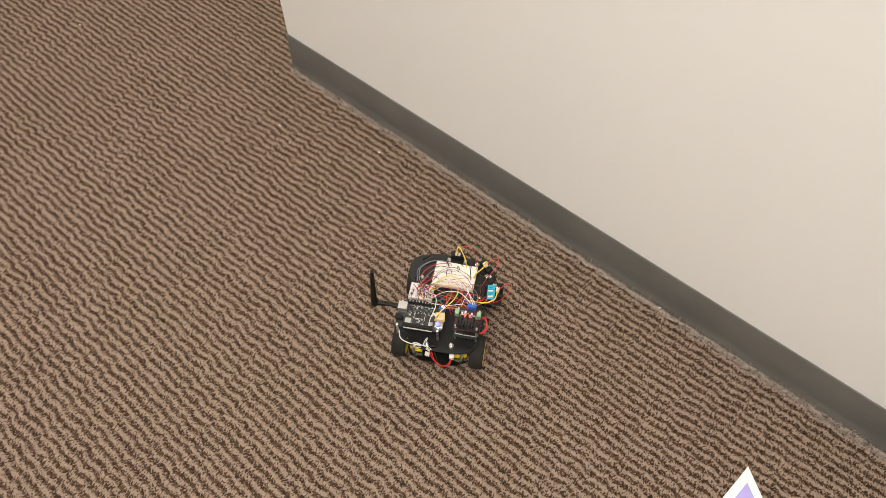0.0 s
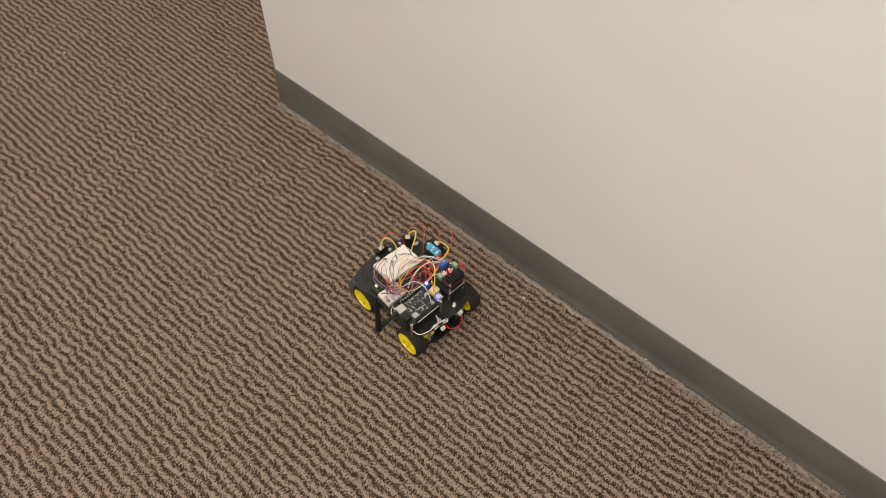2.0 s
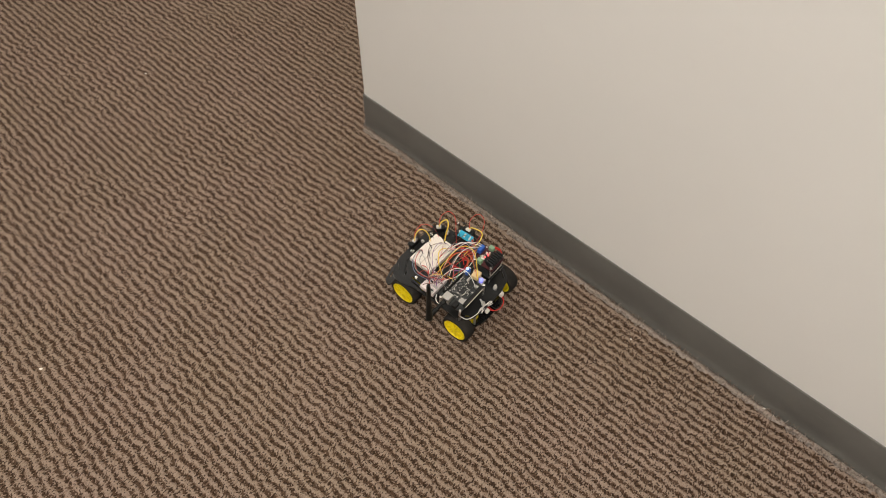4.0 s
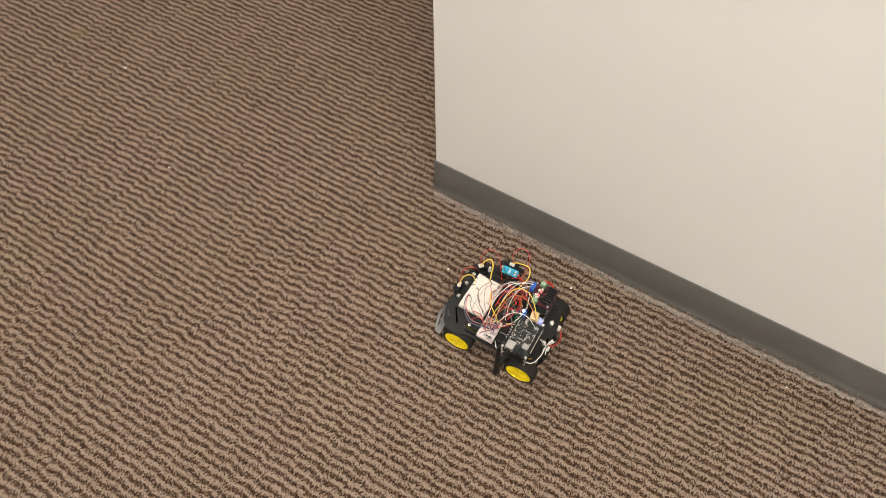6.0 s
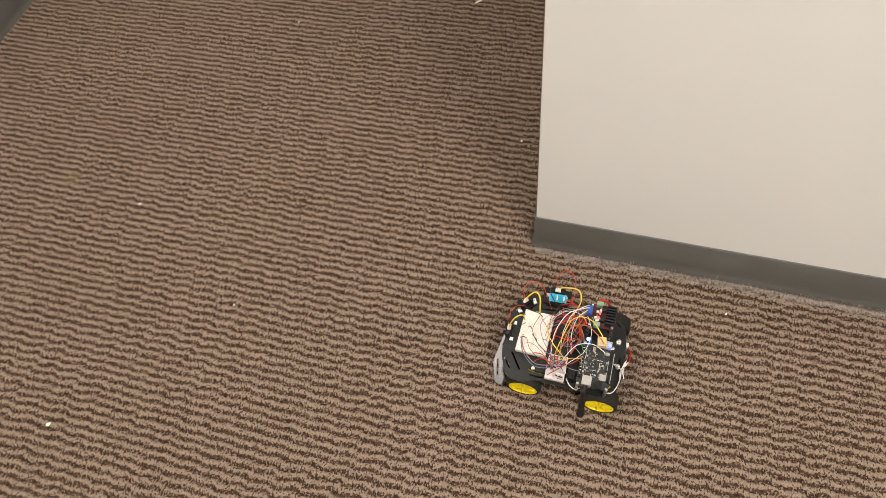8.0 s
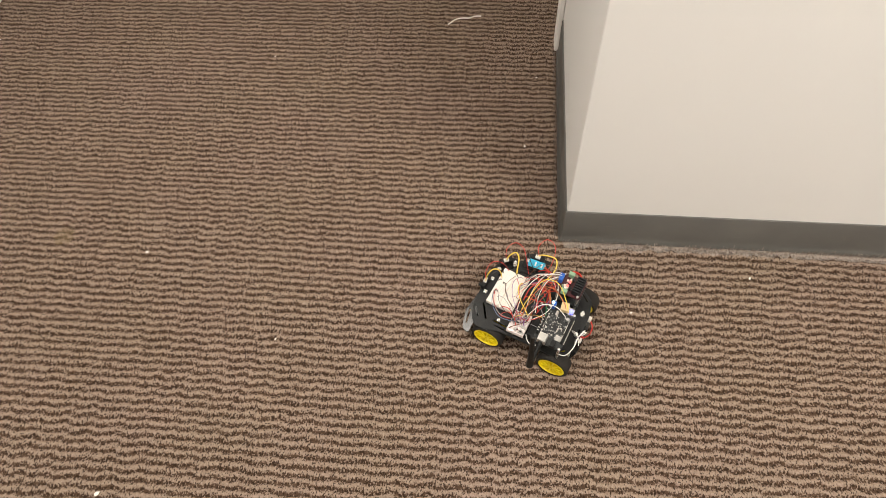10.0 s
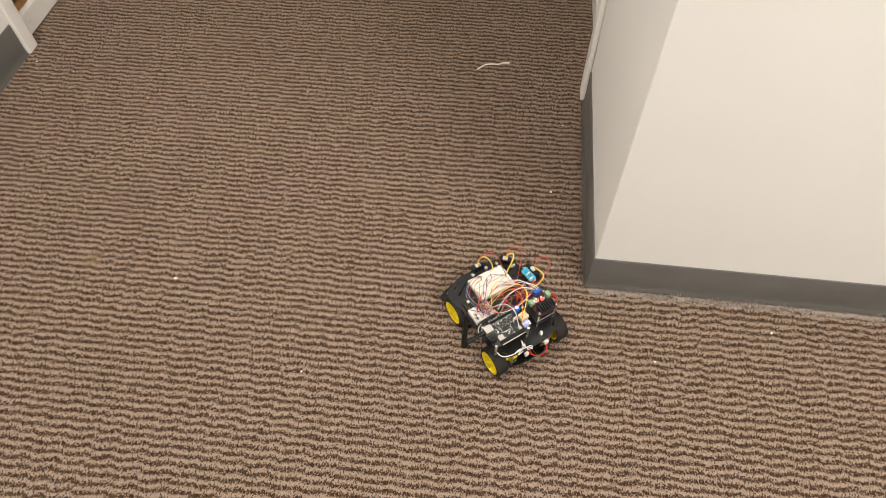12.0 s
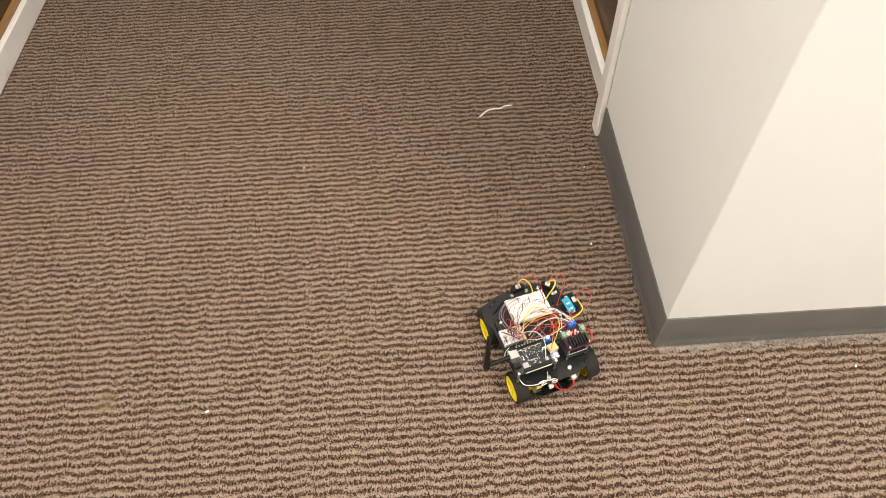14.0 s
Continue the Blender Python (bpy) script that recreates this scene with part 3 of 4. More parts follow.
for x, y, r, h in ((0.057, 0.058, 0.0034, 0.006), (-0.083, -0.026, 0.0045, 0.012), (0.082, -0.076, 0.0032, 0.007), (-0.014, -0.030, 0.003, 0.007), (0.030, -0.062, 0.003, 0.006),
                   (-0.052, -0.070, 0.003, 0.006), (-0.088, 0.020, 0.0042, 0.010), (-0.004, -0.012, 0.003, 0.007)):
    screw(x, y, r, h)

# breadboards
bb = bmesh.new()
for a, b in ((-0.0275, -0.0016), (0.0016, 0.0275)):
    box(a, b, -0.0415, 0.0415, 0.0, 0.0092, 0.0006, bm=bb, segments=1)
box(-0.0276, 0.0276, -0.0416, 0.0416, 0.0, 0.0062, bm=bb)
part("breadboard", bb, BOARD, robot, "cream half-size solderless breadboard", pose(0.0665, -0.0065, UP1 + 0.0045, 0, 0, -1.5))
part("foam_pad", box(0.0400, 0.0930, -0.0470, 0.0340, UP1 + 0.0002, UP1 + 0.0046, 0.0008), BLACKPLASTIC, robot, "dark foam pad under the breadboard")
mini = bmesh.new()
for a, b in ((-0.0170, -0.0016), (0.0016, 0.0170)):
    box(a, b, -0.0230, 0.0230, 0.0, 0.0098, 0.0006, bm=mini, segments=1)
box(-0.0171, 0.0171, -0.0231, 0.0231, 0.0, 0.0066, bm=mini)
part("mini_breadboard", mini, PINKBOARD, robot, "small white breadboard full of wires", pose(0.0165, 0.0510, UP1 + 0.006))
rng = random.Random(8)
for k in range(26):
    x, y = 0.0165 + rng.uniform(-0.014, 0.014), 0.0510 + rng.uniform(-0.020, 0.020)
    sx, sy = rng.choice([(0.003, 0.0022), (0.0022, 0.006), (0.005, 0.004), (0.0016, 0.0016)])
    part("component", box(x - sx, x + sx, y - sy / 2, y + sy / 2, UP1 + 0.0160, UP1 + 0.0160 + rng.uniform(0.001, 0.005), 0.0003), rng.choice([CHIP, CHIP, PINKBOARD, NICKEL, WHITEPLASTIC, REDPCB]), robot)
part("battery_pack", box(-0.0225, -0.0045, 0.016, 0.068, UP1, UP1 + 0.019, 0.004), BLACKPLASTIC, robot, "black wrapped battery pack")
part("spacer", box(0.001, 0.032, 0.030, 0.072, UP1, UP1 + 0.0058, 0.001), BLACKPLASTIC, robot)

# single board computer on four spacers
SBC_Z = 0.1020
sbc = part("computer_board", sheet(rounded([(-0.0765, -0.004), (-0.0210, -0.004), (-0.0210, 0.0820), (-0.0765, 0.0820)], 0.008), [], SBC_Z, SBC_Z + 0.0016), BLACKPCB, robot, "black single board computer with small silver parts")
for x, y in ((-0.073, 0.0785), (-0.0245, 0.0785), (-0.073, 0.002), (-0.0245, 0.002)):
    post(x, y, UP1, SBC_Z, 0.0026, "spacer_post", STEEL)
T = SBC_Z + 0.0016


def chip(name, x, y, sx, sy, h, mat, parent=sbc, z=None, bevel=0.0004, turn_deg=0, label=""):
    return part(name, box(-sx / 2, sx / 2, -sy / 2, sy / 2, 0, h, bevel), mat, parent, label, pose(x, y, T if z is None else z, 0, 0, turn_deg))


chip("network_socket", -0.0385, 0.0745, 0.0160, 0.0170, 0.0130, NICKEL, label="metal network socket")
chip("power_socket", -0.0600, 0.0770, 0.0090, 0.0130, 0.0100, BLACKPLASTIC)
chip("usb_socket", -0.0640, 0.0010, 0.0130, 0.0150, 0.0070, STEEL)
chip("processor", -0.0480, 0.0420, 0.0140, 0.0140, 0.0013, CHIP)
chip("memory", -0.0490, 0.0240, 0.0100, 0.0090, 0.0011, CHIP)
chip("flash", -0.0370, 0.0560, 0.0110, 0.0120, 0.0010, CHIP)
for y0, y1 in ((0.012, 0.068), ):
    for x in (-0.0245, -0.0735):
        bm = box(-0.0025, 0.0025, y0, y1, 0, 0.0085, 0.0003)
        part("pin_header", bm, BLACKPLASTIC, sbc, "black socket strip", pose(x, 0, T))
rng = random.Random(4)
for k in range(130):
    x, y = rng.uniform(-0.070, -0.028), rng.uniform(0.010, 0.064)
    sx, sy = rng.choice([(0.0016, 0.0009), (0.0022, 0.0014), (0.0034, 0.0026), (0.0010, 0.0046)])
    chip("component", x, y, sx, sy, rng.uniform(0.0008, 0.0020), rng.choice([NICKEL, GREYCHIP, CHIP, GREYCHIP, STEEL, GREYCHIP]), bevel=0.0)
for x0, x1, y0, y1 in ((-0.0700, -0.0690, 0.014, 0.062), (-0.0300, -0.0292, 0.014, 0.050), (-0.0560, -0.0400, 0.0498, 0.0506), (-0.0560, -0.0550, 0.034, 0.050), (-0.0600, -0.0440, 0.0300, 0.0307)):
    part("printed_line", box(x0, x1, y0, y1, T, T + 0.0003), WHITEPLASTIC, sbc)
for k in range(9):
    part("pin_row", box(-0.0262, -0.0228, 0.015 + k * 0.006, 0.0165 + k * 0.006, T + 0.0086, T + 0.0098), NICKEL, sbc)
chip("shield_can", -0.0640, 0.0600, 0.0120, 0.0110, 0.0024, NICKEL)
chip("crystal", -0.0420, 0.0120, 0.0044, 0.0090, 0.0030, STEEL)
chip("capacitor", -0.0660, 0.0180, 0.0060, 0.0060, 0.0060, NICKEL)
part("board_edge_label", box(-0.0775, -0.0767, 0.012, 0.066, SBC_Z - 0.0012, SBC_Z + 0.0022, 0.0002), WHITEPLASTIC, sbc, "pale printed edge strip")
dongle = chip("usb_adapter", -0.0520, 0.0010, 0.0150, 0.0175, 0.0110, TAN, robot, T + 0.0075, 0.001, 8, "tan taped adapter")
for x, y, mat, s in ((-0.0660, 0.0030, LED_BLUE, 0.0042), (-0.0285, -0.0005, LED_WHITE, 0.0034)):
    bm = bmesh.new()
    bmesh.ops.create_icosphere(bm, subdivisions=2, radius=s)
    part("led", bm, mat, robot, "lit blue-white light", pose(x, y, T + 0.012), True)
chip("blue_socket", -0.0315, 0.0010, 0.0060, 0.0120, 0.0110, BLUE, robot, T)

# aerial: an arm to the side with a stick that stands on it
part("aerial_arm", lathe([(0.0030, 0.0830), (0.0048, 0.0835), (0.0048, 0.0925), (0.0036, 0.0935), (0.0036, 0.1080), (0.0050, 0.1090), (0.0050, 0.1230), (0.0038, 0.1240)], 14, "y", at=(-0.0380, 0, 0.1080)), BLACKPLASTIC, robot, "black aerial arm with a ribbed collar", smooth=True)
hinge = lathe([(0.0052, -0.0045), (0.0062, -0.0035), (0.0062, 0.0035), (0.0052, 0.0045)], 16, "x", at=(-0.0380, 0.1285, 0.1080))
part("aerial_hinge", hinge, BLACKPLASTIC, robot, smooth=True)
aer = tube([(-0.0380, 0.1300, 0.1020), (-0.0378, 0.1300, 0.125), (-0.0362, 0.1285, 0.165), (-0.0340, 0.1268, 0.211)], 0.0070, 14, taper=0.0036)
part("aerial", aer, BLACKPLASTIC, robot, "black rubber stick aerial standing upright", smooth=True)

# motor driver stack
stack = part("motor_driver", sheet(rounded([(-0.070, -0.068), (-0.022, -0.068), (-0.022, -0.023), (-0.070, -0.023)], 0.003), [], 0.1080, 0.1096), REDPCB, robot, "dark red motor driver board on metal posts", pose(0.0005, -0.0035, 0.0040))
for x, y in ((-0.0645, -0.0298), (-0.0645, -0.0692), (-0.0250, -0.0298), (-0.0250, -0.0692)):
    post(x, y, UP1, 0.1118 if x > -0.05 else 0.1180, 0.0022, "spacer_post", STEEL)
part("lower_driver_board", box(-0.0695, -0.0215, -0.0715, -0.0265, 0.0840, 0.0856), BLACKPCB, robot, "black lower driver board")
fins = bmesh.new()
box(-0.0680, -0.0515, -0.0640, -0.0290, 0.0, 0.004, bm=fins)
for k in range(7):
    y = -0.0630 + k * 0.0055
    box(-0.0680, -0.0515, y, y + 0.0022, 0.004, 0.0150, bm=fins)
part("heat_sink", fins, CHIP, stack, "black finned heat sink", pose(0, 0, 0.1097))
for z in (0.0900, 0.1140):
    part("stack_rail", tube([(-0.0660, -0.0690, z), (-0.0662, -0.049, z), (-0.0660, -0.0300, z)], 0.0010, 6), STEEL, robot, "", smooth=True)
part("side_board", box(-0.0640, -0.0300, -0.0742, -0.0728, 0.0870, 0.1060), BLACKPCB, robot)
chip("screw_terminal", -0.0225, -0.0500, 0.0085, 0.0160, 0.0130, BLUE, stack, 0.1097, 0.0006, 0, "blue screw terminal")
for y in (-0.0655, -0.0250):
    chip("screw_terminal", -0.0380, y, 0.0110, 0.0080, 0.0115, GREEN, stack, 0.1097, 0.0006, 0, "pale green screw terminal")
for x, y in ((-0.0360, -0.0520), (-0.0400, -0.0450), (-0.0340, -0.0400), (-0.0410, -0.0560), (-0.0365, -0.0345)):
    chip("capacitor", x, y, 0.0042, 0.0036, 0.0052, rng.choice([WHITEPLASTIC, STEEL, CHIP]), stack, 0.1097)
driver_rng = random.Random(13)
for k in range(26):
    x, y = driver_rng.uniform(-0.0495, -0.0290), driver_rng.uniform(-0.0640, -0.0280)
    sx, sy = driver_rng.choice([(0.0016, 0.0010), (0.0024, 0.0016), (0.0014, 0.0030), (0.0030, 0.0030)])
    chip("component", x, y, sx, sy, driver_rng.uniform(0.001, 0.0045), driver_rng.choice([NICKEL, CHIP, CHIP, WHITEPLASTIC, TAN, GREEN]), stack, 0.1097, 0.0)
for x, y in ((-0.0455, -0.0560), (-0.0460, -0.0360)):
    part("capacitor", lathe([(0.0030, 0.0), (0.0030, 0.0085), (0.0024, 0.0092)], 14, "z", at=(x, y, 0.1097)), CHIP, stack, "", smooth=True)
for x, y in ((-0.0405, -0.0490), (-0.0395, -0.0405)):
    chip("red_led", x, y, 0.0034, 0.0028, 0.0066, LED_RED, stack, 0.1097, label="lit red light")

# blue terminal module at the edge, and the three distance sensors with their plugs
mod = part("sensor_module", box(-0.0165, 0.0165, -0.0075, 0.0075, 0.0, 0.0016), CYAN, robot, "cyan sensor module at the plate's edge", pose(0.0395, -0.0835, UP1 + 0.0140, -18, 0, 3))
for k in range(6):
    part("module_pin", box(-0.0125 + k * 0.0042, -0.0098 + k * 0.0042, -0.0045, 0.0045, 0.0017, 0.0050, 0.0004), CYAN if k % 3 else WHITEPLASTIC, mod)
part("module_bracket", box(0.016, 0.068, -0.1060, -0.0740, UP1 + 0.0052, UP1 + 0.0072, 0.001), BLACKPLASTIC, robot)
for x in (0.024, 0.060):
    post(x, -0.0780, UP1, UP1 + 0.0051, 0.0026, "bracket_spacer", BLACKPLASTIC)


def distance_sensor(x, y, heading, lift=0.0):
    """A black two-eyed sensor on a steel angle, with a white plug."""
    m = pose(x, y, UP1 + lift, 0, 0, heading)
    body = box(-0.0045, 0.0045, -0.0145, 0.0145, 0.0015, 0.0140, 0.001)
    for s in (-1, 1):
        lathe([(0.0042, 0.0045), (0.0042, 0.0085), (0.0032, 0.0092)], 14, "x", bm=body, at=(0, s * 0.0085, 0.008))
    sensor = part("distance_sensor", body, BLACKPLASTIC, robot, "black distance sensor", m)
    part("plug", box(-0.0040, 0.0025, -0.0050, 0.0050, 0.0142, 0.0200, 0.0005), WHITEPLASTIC, sensor, "white plug")
    for s in (-1, 1):
        part("bracket", box(-0.0115, -0.0047, s * 0.0165 - 0.0035, s * 0.0165 + 0.0035, 0.0002, 0.0045, 0.0008), STEEL, sensor, "bright steel bracket")


distance_sensor(0.1155, -0.0046, 0)
distance_sensor(0.0975, -0.0635, -45, 0.003)
distance_sensor(0.0420, -0.0960, -90, 0.0072)

# wires


def wire(colour, points, r=0.00075, name="jumper_wire"):
    part(name, tube(points, r * 0.86, 6, steps=7), WIRES[colour], robot, "", smooth=True)


def arch(colour, a, b, rise, sway=0.0, r=0.00075):
    """A wire that rises from a, bows and comes down at b."""
    a, b = Vector(a), Vector(b)
    d = b - a
    side = Vector((-d.y, d.x, 0)).normalized() * sway
    wire(colour, [a, a + d * 0.10 + side * 0.3 + Vector((0, 0, rise * 0.55)), a + d * 0.35 + side + Vector((0, 0, rise)), a + d * 0.68 + side * 0.9 + Vector((0, 0, rise * 0.92)), b - d * 0.08 + side * 0.25 + Vector((0, 0, rise * 0.45)), b], r)


BT, MT, ST, DT, PT = UP1 + 0.0138, UP1 + 0.0160, T + 0.0085, 0.119, UP1 + 0.018
# the sensors' leads
arch("yellow", (0.114, -0.002, PT), (0.090, -0.026, BT), 0.044, -0.004, 0.0014)
wire("red", [(0.114, -0.004, PT), (0.118, -0.010, 0.103), (0.113, -0.028, 0.116), (0.099, -0.042, 0.106), (0.087, -0.046, 0.088), (0.084, -0.046, BT)], 0.0007)
arch("black", (0.111, -0.004, PT), (0.090, -0.036, BT), 0.024, -0.002, 0.0010)
arch("yellow", (0.096, -0.062, PT + 0.003), (0.066, -0.045, BT), 0.036, 0.013, 0.0016)
wire("red", [(0.099, -0.065, PT), (0.103, -0.078, 0.104), (0.090, -0.088, 0.120), (0.070, -0.084, 0.118), (0.056, -0.070, 0.098), (0.046, -0.060, BT - 0.006)], 0.0007)
arch("black", (0.100, -0.066, PT), (0.060, -0.040, BT), 0.036, -0.020, 0.0010)
arch("yellow", (0.042, -0.097, PT + 0.007), (0.010, -0.040, UP1 + 0.016), 0.026, 0.030, 0.0014)
wire("red", [(0.041, -0.098, PT + 0.007), (0.048, -0.110, 0.106), (0.036, -0.120, 0.124), (0.018, -0.116, 0.122), (0.011, -0.102, 0.104), (0.012, -0.084, 0.084), (0.020, -0.070, UP1 + 0.004)], 0.0007)
arch("black", (0.044, -0.097, PT + 0.007), (0.030, -0.060, UP1 + 0.006), 0.038, -0.016, 0.0009)
arch("red", (0.024, -0.086, UP1 + 0.010), (0.004, -0.030, UP1 + 0.010), 0.020, 0.008, 0.0010)
arch("orange", (0.026, -0.083, UP1 + 0.010), (-0.008, -0.034, UP1 + 0.012), 0.016, 0.010, 0.0010)
# short links on the breadboard
for x, y, dx, dy, h in ((0.082, 0.008, 0.018, 0.002, 0.012), (0.074, -0.012, 0.016, -0.002, 0.014), (0.088, -0.020, 0.014, 0.004, 0.010), (0.060, 0.010, 0.020, -0.010, 0.016)):
    arch("black", (x, y, BT), (x + dx - 0.010, y + dy, BT), h, 0.003, 0.0008)
# the tangle from the breadboards to the boards
rng = random.Random(21)
palette = ["red", "red", "orange", "yellow", "white", "grey", "black", "brown", "green", "red", "purple", "brown", "orange", "grey"]
for k in range(8):
    a = (rng.uniform(0.044, 0.080), rng.uniform(-0.044, 0.026), BT)
    b = (rng.uniform(0.002, 0.030), rng.uniform(0.030, 0.066), MT)
    arch(["black", "grey", "brown", "black", "red", "black", "purple", "grey", "brown", "black", "orange", "black", "grey", "red", "black"][k], a, b, rng.uniform(0.014, 0.036), rng.uniform(-0.024, 0.012), 0.00058)
for k in range(8):
    a = (rng.uniform(0.000, 0.030), rng.uniform(0.030, 0.066), MT)
    b = (-0.0245, rng.uniform(0.012, 0.066), ST) if k % 2 else (-0.020, rng.uniform(-0.055, -0.030), DT)
    arch(palette[k % 14], a, b, rng.uniform(0.010, 0.030), rng.uniform(-0.030, 0.006), 0.00065)
for k in range(9):
    a = (rng.uniform(0.040, 0.052), rng.uniform(-0.046, 0.004), BT)
    b = (rng.uniform(-0.026, -0.020), rng.uniform(-0.060, -0.026), DT - 0.012)
    arch(["red", "grey", "purple", "brown", "red", "white", "grey"][k % 7], a, b, rng.uniform(0.004, 0.034), rng.uniform(-0.014, 0.022), 0.00065)
for k in range(9):
    a = (rng.uniform(0.000, 0.036), rng.uniform(-0.050, 0.010), UP1 + 0.004)
    b = (rng.uniform(-0.026, 0.000), rng.uniform(-0.056, 0.020), UP1 + rng.uniform(0.006, 0.030))
    arch(["red", "red", "orange", "red", "black", "purple"][k % 6], a, b, rng.uniform(0.010, 0.026), rng.uniform(-0.020, 0.020), 0.0012)
for k in range(9):
    a = (rng.uniform(0.004, 0.030), rng.uniform(0.032, 0.070), MT)
    b = (rng.uniform(0.000, 0.034), rng.uniform(0.028, 0.072), MT)
    arch(["purple", "black", "purple", "red", "black", "grey", "brown", "purple", "black"][k], a, b, rng.uniform(0.004, 0.014), rng.uniform(-0.008, 0.008), 0.0009)
# leads that bow out beside the breadboard
for colour, y, lift in (("blue", 0.064, 0.022), ("grey", 0.060, 0.026), ("red", 0.055, 0.008)):
    wire(colour, [(0.022, y - 0.014, MT), (0.034, y - 0.002, MT + lift * 0.6), (0.056, y, MT + lift * 0.8), (0.078, y - 0.020, MT + lift * 0.7), (0.088, y - 0.046, MT + lift * 0.3), (0.086, y - 0.052, BT)], 0.0008)
# a red lead that loops out beside the motor driver
for k in range(3):
    wire("red", [(-0.030, -0.073, 0.104 - k * 0.004), (-0.036, -0.082, 0.110 - k * 0.003), (-0.048, -0.086 - k * 0.001, 0.106 - k * 0.004), (-0.058, -0.080, 0.098 - k * 0.003), (-0.060, -0.073, 0.094)], 0.0013)
# long loops that stand out
arch("white", (-0.021, -0.060, DT + 0.006), (0.014, 0.034, MT), 0.026, -0.016, 0.0007)
arch("white", (-0.023, -0.056, DT + 0.006), (0.030, 0.040, MT), 0.020, -0.022, 0.0008)
arch("white", (0.010, 0.040, MT), (-0.064, 0.020, T + 0.004), 0.030, 0.016, 0.0008)
arch("orange", (0.018, 0.036, MT), (-0.056, 0.006, T + 0.018), 0.036, 0.034, 0.0009)
arch("yellow", (0.024, 0.030, MT), (-0.062, 0.010, T + 0.016), 0.046, 0.044, 0.0009)
arch("yellow", (0.046, -0.030, BT), (0.006, 0.034, MT), 0.030, -0.014, 0.0011)
arch("red", (0.030, -0.074, UP1 + 0.008), (-0.018, -0.036, UP1 + 0.034), 0.016, 0.010, 0.0012)
arch("red", (0.026, -0.070, UP1 + 0.006), (-0.006, -0.020, UP1 + 0.020), 0.014, -0.008, 0.0012)
arch("white", (-0.020, -0.052, DT + 0.004), (-0.004, 0.026, UP1 + 0.030), 0.018, -0.012, 0.0008)
arch("grey", (-0.021, -0.048, DT + 0.004), (0.002, 0.024, UP1 + 0.022), 0.016, -0.014, 0.0010)
arch("green", (0.014, -0.020, UP1 + 0.012), (-0.026, 0.030, ST), 0.016, 0.006, 0.0008)
arch("grey", (0.010, 0.010, UP1 + 0.014), (-0.026, 0.050, ST), 0.018, 0.008, 0.0008)
arch("red", (0.062, 0.034, BT), (0.028, 0.064, UP1 + 0.006), 0.012, 0.010, 0.0010)
arch("red", (0.058, 0.046, UP1 + 0.002), (0.020, 0.060, MT), 0.020, 0.006, 0.0009)
wire("white", [(-0.004, 0.066, UP1 + 0.010), (-0.012, 0.078, UP1 + 0.014), (-0.022, 0.084, UP1 + 0.018), (-0.030, 0.078, UP1 + 0.012)], 0.0011, "cable")
# cable and knot at the tail, red battery leads below
wire("white", [(-0.072, 0.076, UP1 + 0.010), (-0.086, 0.070, UP1 + 0.006), (-0.094, 0.050, UP1 + 0.008), (-0.093, 0.032, UP1 + 0.010)], 0.0011, "cable")
for k in range(6):
    a = rng.uniform(0, 6.28)
    dx, dy = 0.016 * math.cos(a), 0.019 * math.sin(a)
    wire("white", [(-0.094, 0.026, UP1 + 0.008), (-0.094 + dx * 0.6, 0.026 + dy * 0.6, UP1 + 0.016), (-0.094 + dx, 0.026 + dy, UP1 + 0.011), (-0.094 + dx * 0.5, 0.024 + dy * 0.3, UP1 + 0.006)], 0.0009, "cable_tie")
wire("red", [(-0.094, 0.014, 0.054), (-0.102, 0.006, 0.040), (-0.109, -0.010, 0.033), (-0.109, -0.024, 0.040), (-0.098, -0.029, 0.055)], 0.0012, "battery_lead")
wire("red", [(-0.094, 0.010, 0.053), (-0.103, 0.002, 0.037), (-0.108, -0.012, 0.030), (-0.108, -0.026, 0.038), (-0.099, -0.031, 0.053)], 0.0012, "battery_lead")
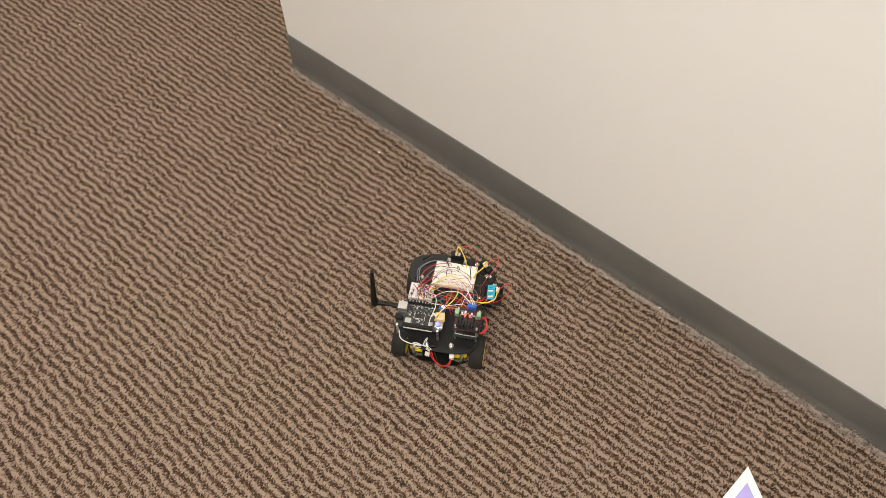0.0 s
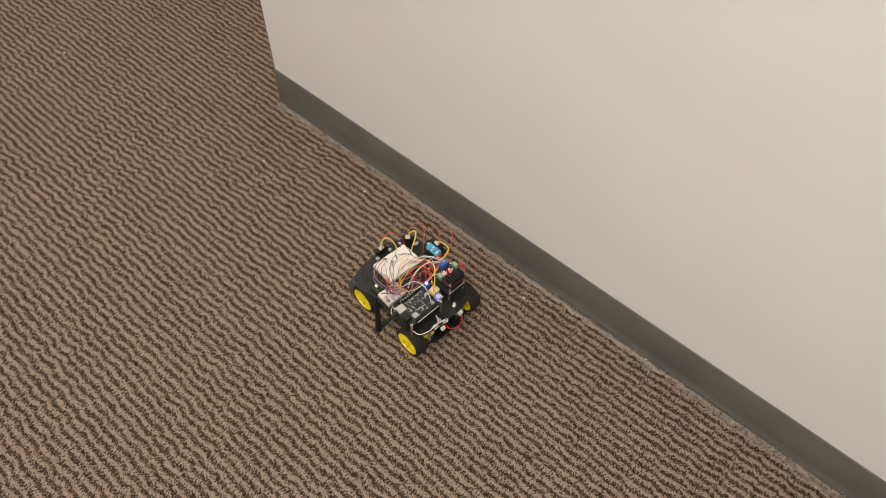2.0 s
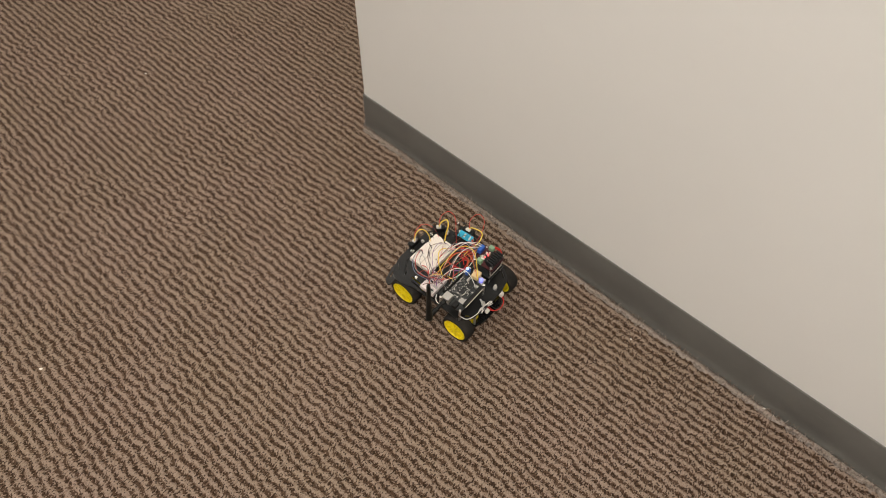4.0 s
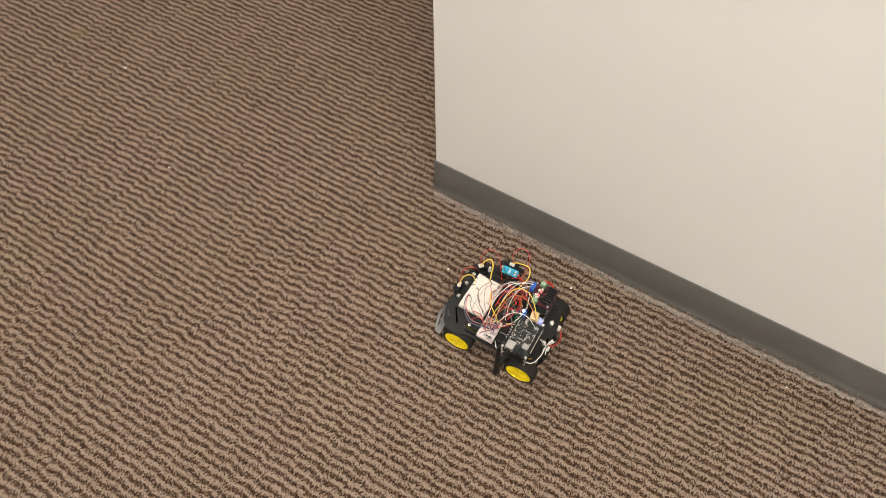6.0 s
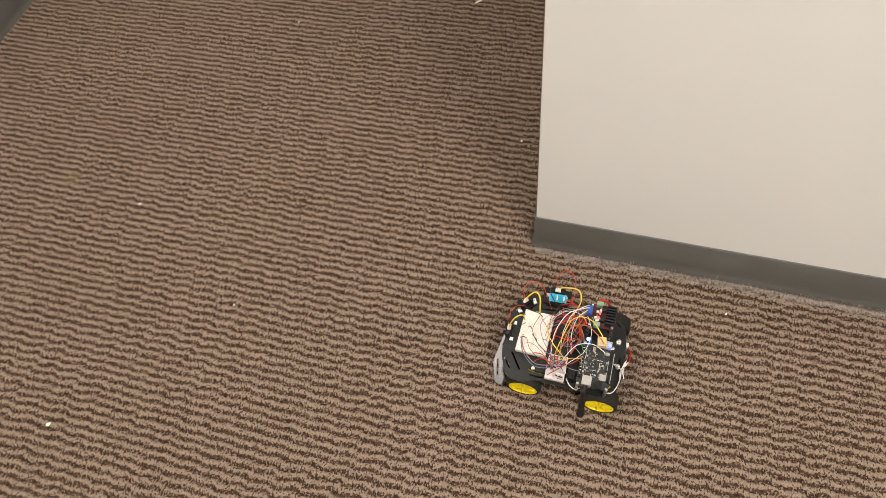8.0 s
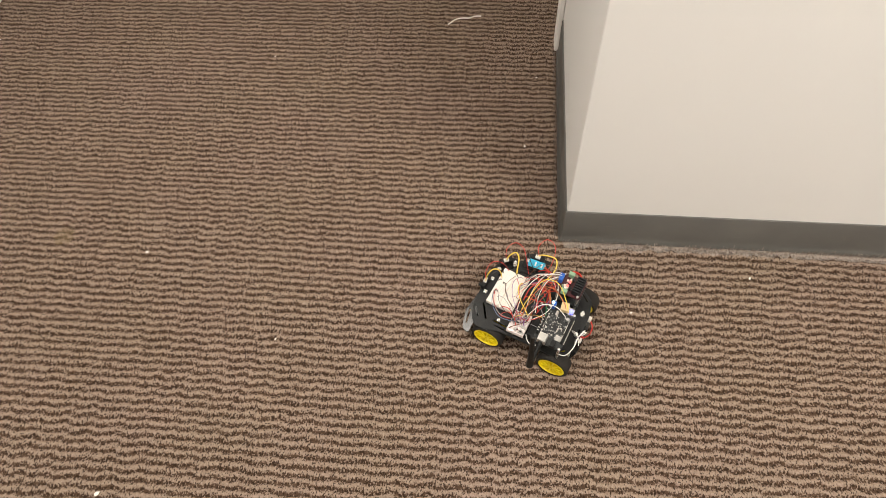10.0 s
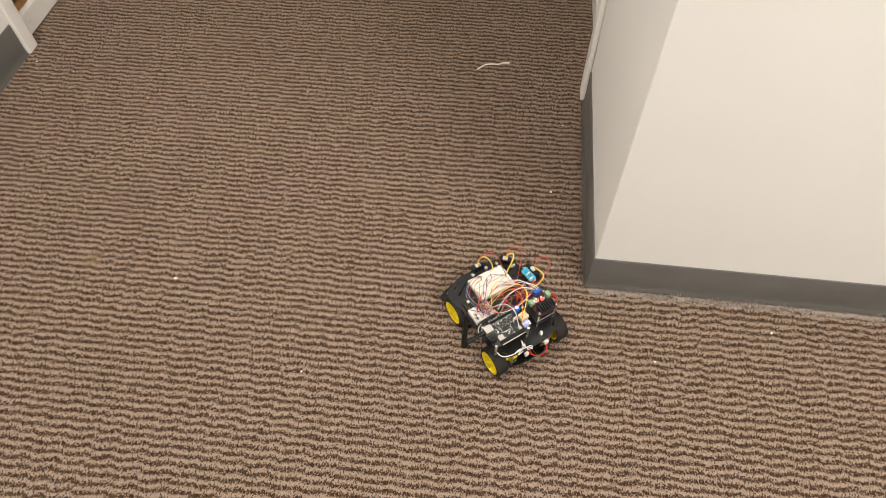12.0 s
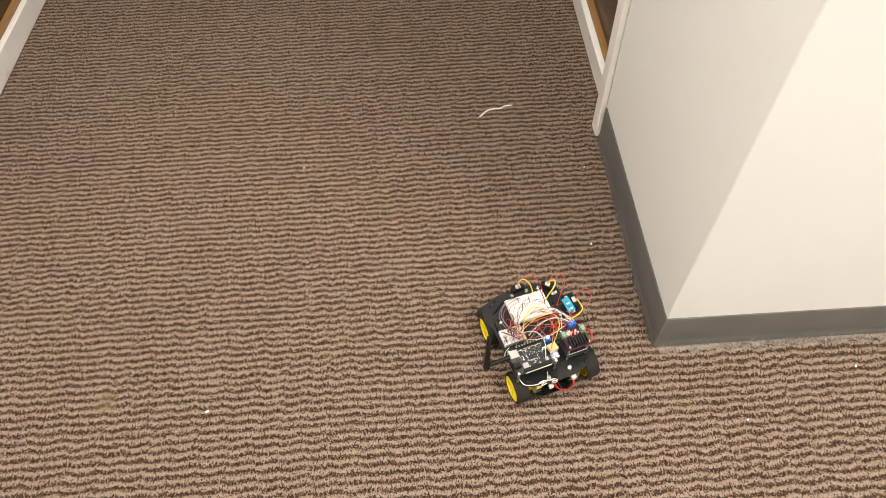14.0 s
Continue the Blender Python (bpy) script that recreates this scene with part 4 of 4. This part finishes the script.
wire("black", [(-0.094, 0.004, 0.052), (-0.104, -0.004, 0.036), (-0.108, -0.016, 0.031), (-0.098, -0.034, 0.050)], 0.0012, "battery_lead")
part("battery_plug", box(-0.102, -0.094, -0.034, -0.025, 0.050, 0.0600, 0.001), WHITEPLASTIC, robot, "white battery plug")
part("tail_plug", box(-0.101, -0.094, 0.013, 0.022, 0.044, 0.052, 0.001), WHITEPLASTIC, robot, "white plug")

# ---- what moves ----
ROBOT = [
    (0, 0.812, -0.326, 120.2), (0.5, 0.785, -0.289, 129.2), (1, 0.759, -0.257, 142.3), (1.5, 0.729, -0.237, 159.7), (2, 0.693, -0.227, 174.6),
    (3.2, 0.585, -0.224, 182.5), (4.5, 0.461, -0.229, 183.6), (5, 0.411, -0.235, 181.9), (5.5, 0.361, -0.235, 182.5), (6, 0.315, -0.237, 181.1),
    (6.5, 0.2645, -0.236, 179.4), (7, 0.213, -0.238, 179.1), (7.5, 0.160, -0.238, 180.3), (8, 0.113, -0.240, 179.7), (8.5, 0.065, -0.239, 177.9),
    (9, 0.021, -0.237, 171.5), (10.2, -0.071, -0.206, 154.2), (11.5, -0.152, -0.152, 135.6), (12, -0.177, -0.126, 128.6), (12.5, -0.201, -0.097, 124.7), (13, -0.219, -0.064, 120.6),
    (13.5, -0.237, -0.034, 115.2), (14, -0.2505, -0.0045, 107.2),
]


def motions():
    walk(robot, [(t, pose(x, y, 0, 0, 0, a)) for t, x, y, a in ROBOT])
    times = np.array([r[0] for r in ROBOT], float)
    fine = np.arange(0, 14.01, 0.25)
    x, y, a = (np.interp(fine, times, [r[k] for r in ROBOT]) for k in (1, 2, 3))
    a = np.radians(a)
    for w, (wx, wy) in zip(wheels, AXLES):
        px, py = x - wy * np.sin(a), y + wy * np.cos(a)
        ahead = np.diff(px) * np.cos(a[1:]) + np.diff(py) * np.sin(a[1:])
        spin = np.degrees(np.concatenate([[0], np.cumsum(ahead)]) / WHEEL_R)
        walk(w, [(float(t), pose(wx, wy, WHEEL_R, 0, float(s), 0)) for t, s in zip(fine, spin)])


motions()
